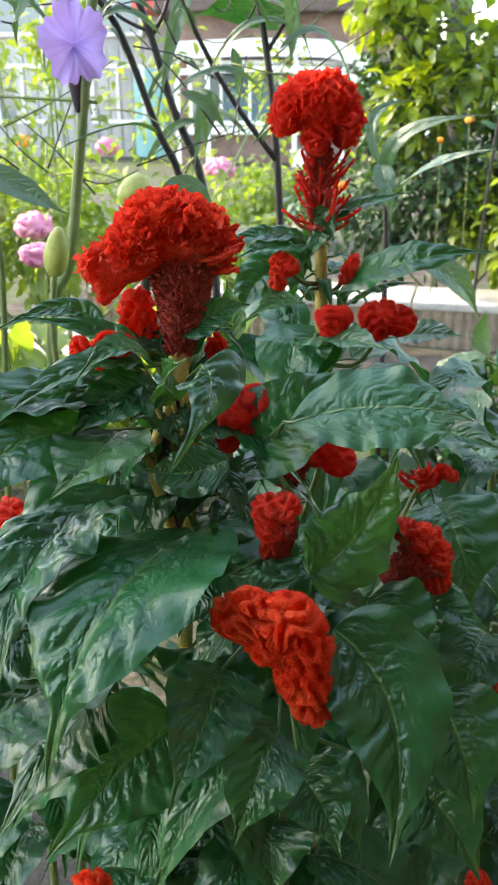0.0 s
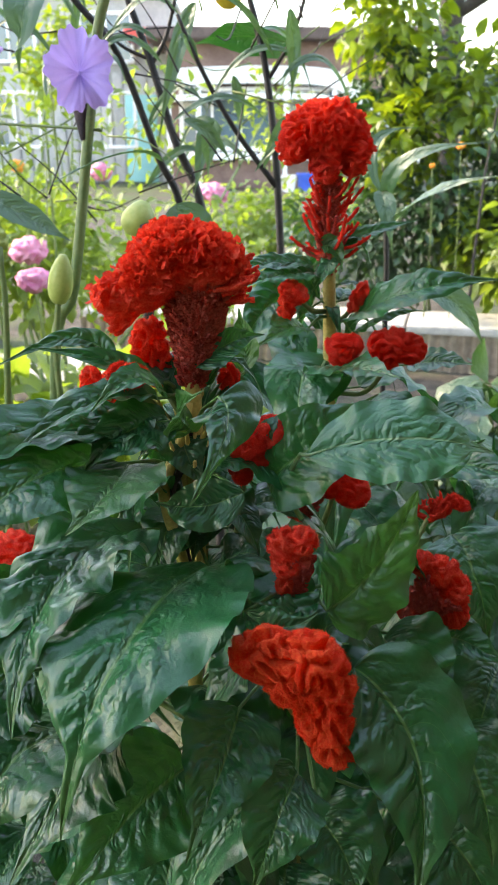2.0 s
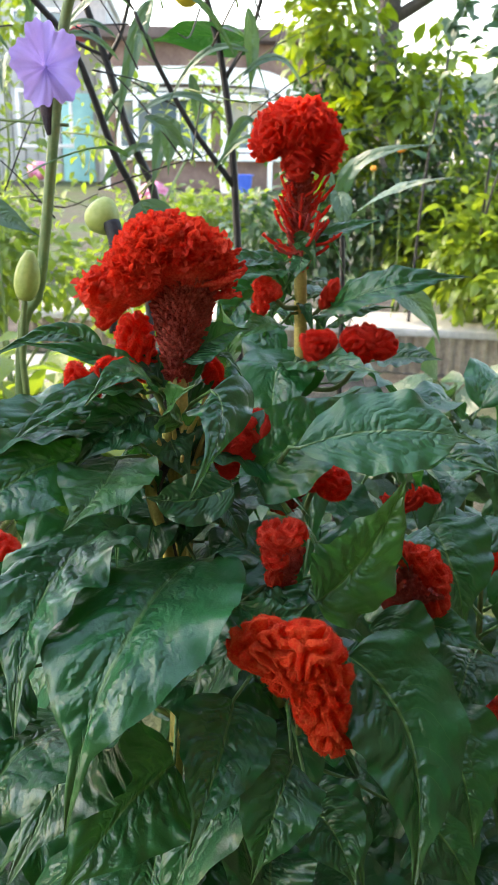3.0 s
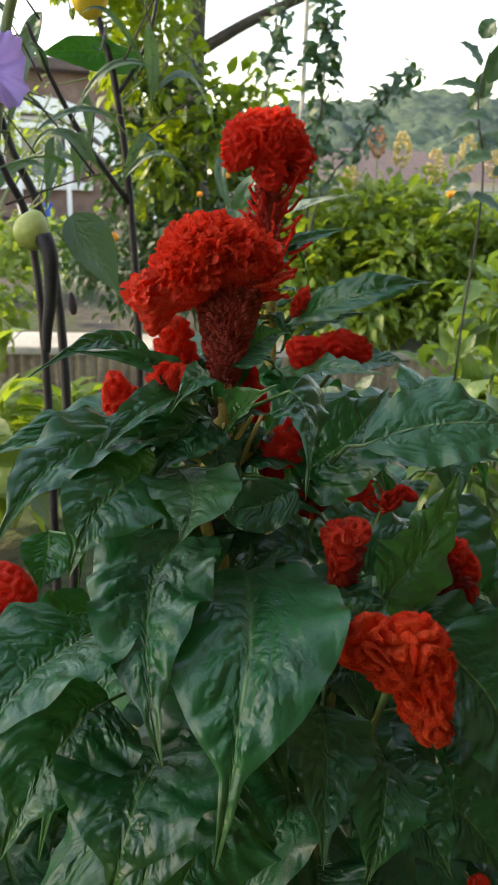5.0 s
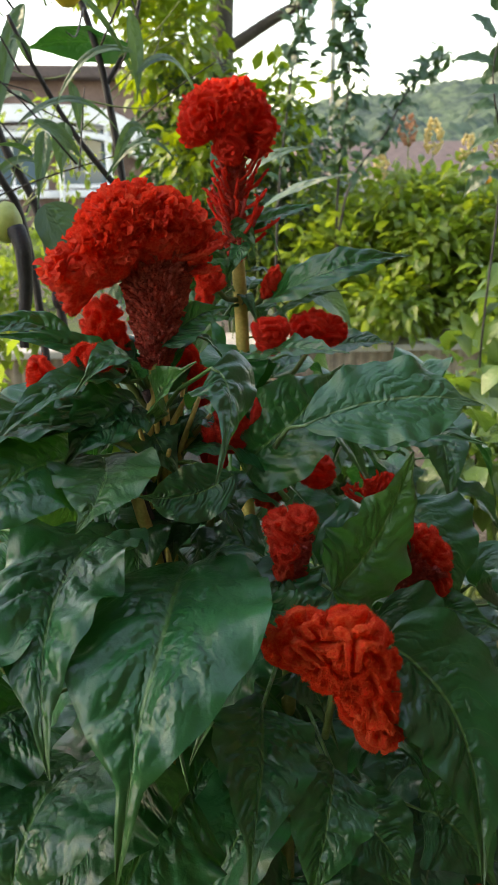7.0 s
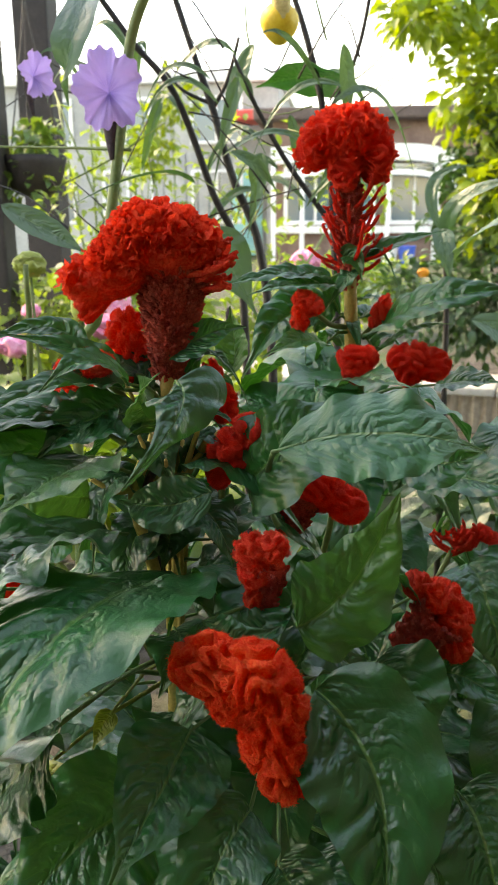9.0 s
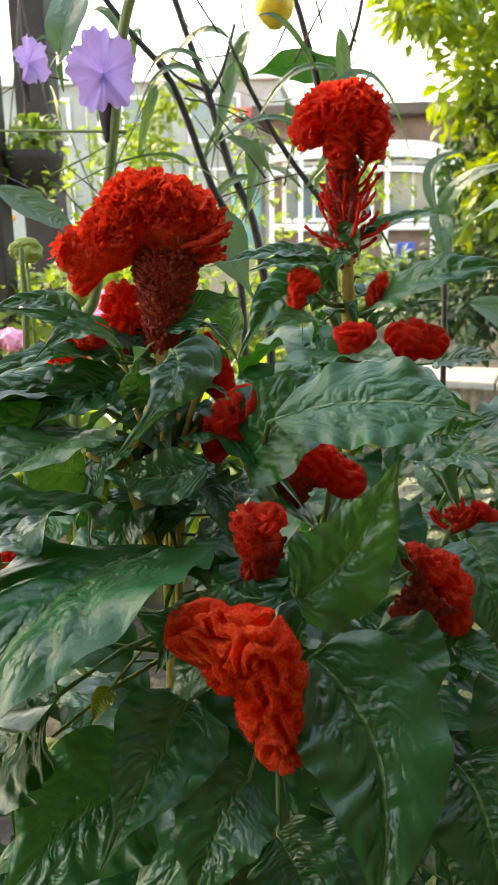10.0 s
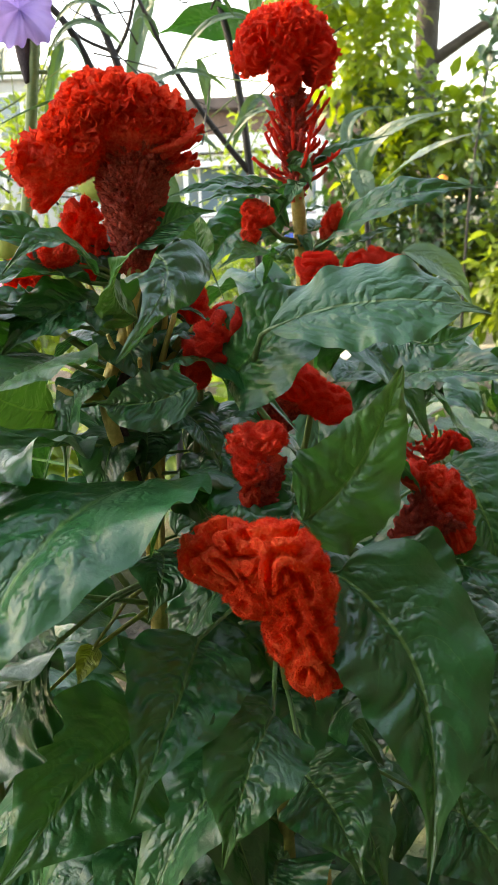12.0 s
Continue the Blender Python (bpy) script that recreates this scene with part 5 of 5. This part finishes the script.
lance_leaf(dark, (0.058, 1.4, 1.282), (0.065, 1.4, 1.221), (0.062, 1.4, 1.158), 0.022)
lance_leaf(dark, (-0.084, 1.5, 1.302), (-0.117, 1.5, 1.229), (-0.154, 1.5, 1.083), 0.030)
lance_leaf(dark, (-0.07, 1.52, 1.123), (-0.079, 1.5, 1.083), (-0.094, 1.48, 1.003), 0.026)
lance_leaf(dark, (-0.027, 1.5, 1.196), (-0.017, 1.5, 1.153), (-0.016, 1.5, 1.106), 0.018)
lance_leaf(dark, (-0.096, 1.1, 1.024), (-0.073, 1.09, 0.982), (-0.036, 1.08, 0.916), 0.062)
lance_leaf(dark, (-0.052, 1.3, 1.124), (-0.059, 1.3, 1.095), (-0.063, 1.3, 1.047), 0.028)
tall = thing("lance_leaved_plant", (0.25, 1.48, 0), "slender plant with long arching grey-green leaves", "plant")
part("stem", stalk([(0.25, 1.48, -0.03), (0.245, 1.48, 0.5), (0.237, 1.48, 0.881), (0.225, 1.48, 1.004)], 0.006, 0.004, 8), M["darkstem"], tall)
lance_leaf(tall, (0.22, 1.48, 1.018), (0.224, 1.44, 0.989), (0.236, 1.42, 0.918), 0.034)
lance_leaf(tall, (0.23, 1.48, 0.995), (0.258, 1.45, 1.068), (0.38, 1.4, 1.095), 0.030)
lance_leaf(tall, (0.237, 1.48, 0.958), (0.277, 1.35, 1.021), (0.35, 1.25, 1.051), 0.034)
lance_leaf(tall, (0.22, 1.48, 1.013), (0.212, 1.52, 1.094), (0.294, 1.55, 1.117), 0.020)
lance_leaf(tall, (0.237, 1.2, 0.903), (0.296, 1.2, 0.875), (0.334, 1.2, 0.817), 0.045)

# twigs and narrow leaves round the dark stems
rng = random.Random(77)
for i in range(64):
    p = Vector((rng.uniform(-0.36, 0.10), rng.uniform(1.25, 1.65), rng.uniform(0.98, 1.28)))
    d = Vector((rng.uniform(-1, 1), rng.uniform(-0.3, 0.3), rng.uniform(-0.2, 1))).normalized()
    s = rng.uniform(0.08, 0.2)
    q = p + d * s * 0.5 + Vector((0, 0, rng.uniform(-0.02, 0.02)))
    if i % 3:
        part("twig", stalk([p, q, p + d * s], 0.0016, 0.0008, 5, 3), M[("darkstem", "greenstem", "bark")[i % 5 % 3]], dark)
    else:
        lance_leaf(dark, tuple(p), tuple(q + Vector((0, 0, 0.01))), tuple(p + d * s * 0.9 - Vector((0, 0, s * 0.45))), rng.uniform(0.008, 0.02), (rng.uniform(-0.5, 0.5), -0.7, 0.6))


# buds, pods and single blooms
def bud(parent, low, high, r, name="bud", mat="calyx", label="closed green flower bud"):
    bm = bmesh.new()
    low, high = Vector(low), Vector(high)
    pts = [low.lerp(high, k / 8) for k in range(9)]
    add_tube(bm, pts, [r * max(0.12, math.sin(math.pi * (0.06 + 0.9 * (k / 8)) ** 0.8)) ** 0.6 for k in range(9)], 10)
    return part(name, bm, M[mat], parent, label)


bud(lilac, (-0.219, 0.95, 0.928), (-0.21, 0.95, 0.981), 0.014)
part("side_stem", stalk([(-0.225, 0.95, 0.817), (-0.226, 0.95, 0.87), (-0.219, 0.95, 0.931)], 0.004, 0.0035, 8), M["greenstem"], lilac)
part("side_stem", stalk([(-0.36, 0.95, -0.02), (-0.286, 0.95, 0.817), (-0.278, 0.95, 0.989)], 0.005, 0.003, 8), M["greenstem"], lilac)
part("side_stem", stalk([(-0.168, 1, 1.109), (-0.229, 1.02, 1.113), (-0.356, 1.05, 1.119)], 0.002, 0.0012, 6), M["greenstem"], lilac)
pod = bud(dark, (-0.150, 1.10, 0.985), (-0.136, 1.11, 1.026), 0.022, "pod_base", "calyx", "yellow-green swollen calyx")
part("seed_pod", stalk([(-0.132, 1.09, 0.998), (-0.126, 1.08, 0.975), (-0.127, 1.08, 0.930), (-0.133, 1.08, 0.890), (-0.135, 1.08, 0.862)], 0.0115, 0.0050, 10), M["darkstem"], pod, "long blackish dry seed pod")
bud(dark, (-0.033, 1.35, 1.326), (-0.033, 1.35, 1.274), 0.028, "yellow_bloom", "yellow", "hanging yellow bloom")
bud(dark, (-0.034, 1.34, 1.356), (-0.025, 1.33, 1.296), 0.014, "husk", "plume", "dry tan husk")

bud(dark, (-0.087, 1.2, 0.888), (-0.09, 1.2, 0.918), 0.006, "withered_bloom", "dry", "withered brown bloom")


def pompon(place, radius, mat, ground_at, name, label, category="flower", group="", seed=1):
    """A small full bloom on its own stem."""
    f = thing(name, ground_at, label, category, group)
    x, y, z = place
    bm = bmesh.new()
    add_crest(bm, [(x, y, z, radius, radius, radius * 0.7, 0)], 1.5 / radius, radius * 0.3, 4, seed)
    part("bloom", bm, M[mat], f)
    part("stem", stalk([ground_at, ((x + ground_at[0]) / 2 + 0.02, (y + ground_at[1]) / 2, z * 0.5), place], 0.003, 0.002, 6), M["greenstem"], f)
    return f


for k, (place, r, mat) in enumerate((((-0.774, 3.1, 0.718), 0.06, "pink"), ((-0.968, 2.6, 0.643), 0.045, "pink"), ((-0.977, 2.8, 0.732), 0.03, "pink"), ((-0.212, 6.5, 0.703), 0.10, "pink"), ((-1.114, 7, 0.842), 0.08, "pink"), ((-0.501, 2, 0.786), 0.035, "pink"))):
    pompon(place, r, mat, (place[0] + 0.03, place[1], -0.02), "pink_flower", "full pink garden flower on a green stem", "flower", "pink flowers", k)
for k, (place, r) in enumerate((((1.079, 4.4, 1.063), 0.022), ((0.943, 4.4, 0.969), 0.014), ((2.234, 4.1, 1.001), 0.025), ((0.425, 4, 0.783), 0.025), ((-1.522, 6, 0.915), 0.05), ((-1.49, 4, 1.014), 0.02))):
    pompon(place, r, "flame", (place[0], place[1] + 0.02, -0.02), "orange_flower", "small orange garden flower on a thin stem", "flower", "orange flowers", k + 9)


def plume(place, height, mat, k):
    """A cream grain plume: tufts packed up a stem."""
    f = thing("plume_plant", (place[0], place[1], -0.02), "tall garden plant with a " + ("rusty" if mat == "rustplume" else "cream") + " seed plume", "plant", "seed plumes")
    rng = random.Random(k)
    part("stem", stalk([(place[0], place[1], -0.02), (place[0] + 0.02, place[1], place[2] * 0.5), place], 0.005, 0.003, 6), M["greenstem"], f)
    bm = bmesh.new()
    for i in range(90):
        u = rng.random()
        w = rng.uniform(0, 6.28)
        r = height * 0.30 * math.sin(math.pi * (0.12 + 0.83 * u)) * rng.uniform(0.5, 1)
        p = Vector(place) + Vector((math.cos(w) * r, math.sin(w) * r, (u - 0.5) * height))
        d = Vector((math.cos(w), math.sin(w), 1.1)) * height * 0.08
        add_tube(bm, [p, p + d * 0.6, p + d], [height * 0.035, height * 0.045, height * 0.012], 5)
    part("seed_head", bm, M[mat], f)


for k, (place, h, mat) in enumerate((((1.828, 4.5, 1.067), 0.14, "plume"), ((2.13, 4.5, 1.221), 0.18, "plume"), ((2.551, 4.5, 1.212), 0.20, "plume"), ((1.981, 4.5, 1.258), 0.16, "rustplume"), ((1.931, 4.5, 0.954), 0.12, "plume"), ((2.352, 4.5, 1.141), 0.18, "plume"), ((2.745, 4.5, 1.164), 0.16, "plume"))):
    plume(place, h, mat, k)


# climbing sprigs against the sky
def sprig(path, count, size, k, label, group="climbing sprigs"):
    f = thing("climbing_sprig", path[0], label, "plant", group)
    part("stem", stalk(path, 0.008, 0.003, 6), M["darkstem"], f)
    pts = smooth_path(path, 12)
    rng = random.Random(k)
    bm = bmesh.new()
    uv = bm.loops.layers.uv.new("UVMap")
    for i in range(count * 2):
        p = pts[int(len(pts) * (0.30 + 0.69 * rng.random()))]
        d = Vector((rng.uniform(-1, 1), rng.uniform(-0.8, 0.8), rng.uniform(-1.0, 0.5)))
        s = size * rng.uniform(0.6, 1.3)
        add_simple_leaf(bm, uv, p + Vector((rng.gauss(0, 0.45), rng.gauss(0, 0.3), rng.gauss(0, 0.3))) * size, d, (rng.uniform(-0.6, 0.6), -0.6, 0.7), s, s * 0.5)
    part("foliage", bm, M["sprig"], f)


sprig([(1.15, 4.3, 0), (1.18, 4.3, 0.9), (1.219, 4.2, 1.48), (1.252, 4.2, 1.704), (1.261, 4.2, 1.921)], 60, 0.07, 1, "dark leafy climbing sprig against the sky")
sprig([(1.5, 4.3, 0), (1.5, 4.3, 0.9), (1.511, 4.2, 1.416), (1.515, 4.2, 1.67), (1.517, 4.2, 1.964)], 95, 0.085, 2, "dark leafy climbing sprig against the sky")
sprig([(1.45, 4.3, 0), (1.5, 4.2, 0.9), (1.673, 4.1, 1.232), (1.799, 4.1, 1.445), (1.99, 4.1, 1.603)], 60, 0.07, 3, "dark leafy sprig leaning across the sky")
tagged(part("thin_pole", stalk([(2.1, 6, -0.02), (2.11, 6, 1.2), (2.12, 6, 3.5)], 0.02, 0.02, 8), M["concrete"], None), "thin grey garden pole", "pole")

near = thing("leafy_shrub", (0.95, 1.85, 0), "leafy shrub with long pointed green leaves", "shrub")
part("stem", stalk([(0.95, 1.85, -0.02), (0.93, 1.85, 0.6), (0.952, 1.85, 1.044), (0.916, 1.85, 1.252), (0.949, 1.85, 1.415)], 0.0035, 0.0015, 8), M["darkstem"], near)
rng = random.Random(9)
for bx, bz, tx, tz in ((-0.006, 0.064, -0.108, 0.070), (-0.015, 0.115, -0.077, 0.163), (-0.010, 0.077, 0.023, 0.172), (0.013, 0.179, 0.045, 0.217), (0.000, -0.006, -0.083, 0.000), (0.006, -0.019, -0.064, -0.051), (0.000, 0.026, 0.064, 0.064), (0.013, -0.077, -0.077, -0.115), (0.010, -0.064, 0.089, -0.026), (0.006, -0.128, -0.064, -0.166), (0.015, -0.115, 0.102, -0.128), (0.008, -0.045, 0.064, -0.077), (0.013, -0.166, -0.045, -0.217), (0.000, -0.166, 0.089, -0.217), (0.008, 0.051, 0.038, 0.115)):
    shift = rng.uniform(-0.06, 0.06)
    a = Vector((0.922 + bx * 0.96, 1.85 + shift - bx * 0.3, 1.204 + bz))
    c = Vector((0.922 + tx * 0.96, 1.85 + shift - tx * 0.3, 1.204 + tz))
    leaf(near, tuple(a), tuple((a + c) / 2 + Vector((0, 0, 0.012))), tuple(c), 0.044, (0, -0.6, 0.8), None, "sprig", fold=14, quilt=0.006, nu=16, nv=6)


# pergola posts and hanging basket
def post(x, y, w, h):
    p = thing("wooden_post", (x, y, 0), "dark stained wooden pergola post", "post", "pergola posts")
    part("shaft", box((x - w / 2, y - w / 2, -0.03), (x + w / 2, y + w / 2, h), 0.012), M["wood"], p, "", False)
    part("plinth", box((x - w * 0.65, y - w * 0.65, -0.03), (x + w * 0.65, y + w * 0.65, 0.08), 0.01), M["concrete"], p, "", False)


post(-1.372, 3.5, 0.13, 2.6)
post(-1.597, 4.8, 0.19, 2.6)
basket = thing("hanging_basket", (-1.22, 3.6, 1.15), "dark hanging basket with trailing greenery", "basket")
bm = bmesh.new()
add_tube(bm, [(-1.22, 3.6, 1.12), (-1.22, 3.6, 1.15), (-1.22, 3.6, 1.25), (-1.22, 3.6, 1.28)], [0.06, 0.10, 0.13, 0.135], 16)
part("bowl", bm, M["wood"], basket)
part("foliage", crown([(-1.22, 3.6, 1.33, 0.17, 0.15, 0.12, 140), (-1.25, 3.55, 1.15, 0.17, 0.1, 0.15, 70)], 0.06, 0.035, 61), M["bush"], basket)
for k in range(3):
    part("chain", stalk([(-1.22 + 0.12 * math.cos(k * 2.1), 3.6 + 0.12 * math.sin(k * 2.1), 1.28), (-1.22, 3.6, 1.9), (-1.22, 3.6, 2.5)], 0.003, 0.003, 5), M["darkstem"], basket)
make_bush("airy_bush", [(-0.75, 3.3, 1.05, 0.4, 0.3, 0.45, 220), (-0.35, 3.6, 1.15, 0.35, 0.3, 0.4, 150), (-0.2, 3.8, 0.8, 0.4, 0.3, 0.3, 160), (-1.1, 3.9, 1.3, 0.4, 0.3, 0.4, 130), (0.15, 4.6, 1.2, 0.35, 0.3, 0.4, 220)], "shrub", 27, "airy light green bush with fine leaves", size=(0.05, 0.026))

make_bush("garden_bush", [(-1.70, 8.0, 1.64, 0.34, 0.3, 0.42, 260), (-1.48, 8.1, 2.02, 0.30, 0.3, 0.34, 150)], "tree", 35, "loose sunlit bush in front of the pale house", size=(0.10, 0.05))

make_bush("broad_leaved_herb", [(0.586, 1.9, 0.48, 0.16, 0.14, 0.14, 70), (0.491, 1.6, 0.45, 0.14, 0.14, 0.16, 80), (0.325, 1.5, 0.528, 0.14, 0.14, 0.14, 70)], "sprig", 28, "low broad-leaved green herb in shade", "plant", size=(0.10, 0.055))

make_bush("border_shrub", [(2.222, 3.95, 0.425, 0.45, 0.3, 0.24, 1100), (1.719, 4, 0.42, 0.4, 0.3, 0.22, 850), (2.05, 4.1, 0.678, 0.5, 0.3, 0.25, 1100), (2.457, 4.1, 0.762, 0.4, 0.3, 0.3, 900)], "shrub", 29, "dense yellow-green border shrub behind the low wall", size=(0.075, 0.042))

make_bush("leafy_herb", [(0.96, 1.85, 0.52, 0.22, 0.2, 0.22, 150), (0.74, 1.5, 0.50, 0.15, 0.15, 0.18, 90), (1.15, 2.0, 0.75, 0.18, 0.18, 0.2, 100)], "bush", 33, "lush green leafy herb beside the flower bed", "plant", size=(0.085, 0.045))

# further blooms at the edges of the bed
edge = thing("cockscomb_plant", (0.29, 0.82, 0), "low leafy cockscomb plant with small side blooms", "plant", "cockscombs")
part("main_stem", stalk([(0.29, 0.82, -0.03), (0.29, 0.82, 0.35), (0.285, 0.81, 0.52)], 0.006, 0.004, 10), M["palegreen"], edge)
for place, r, mat in (((0.264, 0.7, 0.543), 0.021, "red"), ((0.272, 0.8, 0.684), 0.017, "red"), ((0.289, 0.84, 0.651), 0.012, "pinkish"), ((0.22, 0.6, 0.408), 0.010, "red")):
    x, y, z = place
    flower_head(edge, [(x, y, z, r, r, r * 1.2, 10), (x + r * 0.6, y, z - r * 0.9, r * 0.8, r * 0.8, r, 0)], mat, 0.0080, 0.0022, 5, x * 50, stem=[(0.288, 0.815, z - 0.12), ((x + 0.288) / 2, (y + 0.815) / 2, z - 0.06), (x, y, z - r * 0.5)], label="small ruffled bloom")
fill_leaves(edge, 0.29, 0.82, 0.2, 0.52, 14, 45, 0.15, 0.7, (0.05, 0.08))
low = thing("cockscomb_plant", (-0.09, 0.52, 0), "low young cockscomb plant with one orange bloom", "plant", "cockscombs")
part("main_stem", stalk([(-0.09, 0.52, -0.03), (-0.10, 0.5, 0.3), (-0.114, 0.45, 0.565)], 0.005, 0.003, 8), M["palegreen"], low)
x, y, z = (-0.115, 0.45, 0.575)
flower_head(low, [(x, y, z, 0.013, 0.012, 0.009, 0)], "orange", 0.0082, 0.0025, 6, 3.3, label="small orange bloom")
fill_leaves(low, -0.10, 0.5, 0.2, 0.5, 8, 46, 0.10, 0.7, (0.04, 0.06))


def bucket(x, y, r, h, mat, label):
    b = thing("bucket", (x, y, 0), label, "bucket", "buckets")
    bm = bmesh.new()
    add_tube(bm, [(x, y, -0.02), (x, y, 0.02), (x, y, h * 0.95), (x, y, h), (x, y, h * 0.97), (x, y, 0.06)], [r * 0.78, r * 0.8, r, r * 1.06, r * 0.95, r * 0.75], 18)
    part("tub", bm, M[mat], b)
    part("rim", stalk([(x + r * 1.04 * math.cos(k * 0.524), y + r * 1.04 * math.sin(k * 0.524), h) for k in range(13)], 0.012, 0.012, 6, 2), M[mat], b)


bucket(1.413, 19, 0.19, 0.36, "blue", "blue plastic bucket on the ground")
bucket(1.05, 19, 0.17, 0.32, "white", "white plastic bucket on the ground")
pompon((-0.33, 1.1, 0.981), 0.020, "calyx", (-0.36, 1.12, -0.02), "seed_head", "round dry green seed head on a thin stem", "seed head", "", 5)
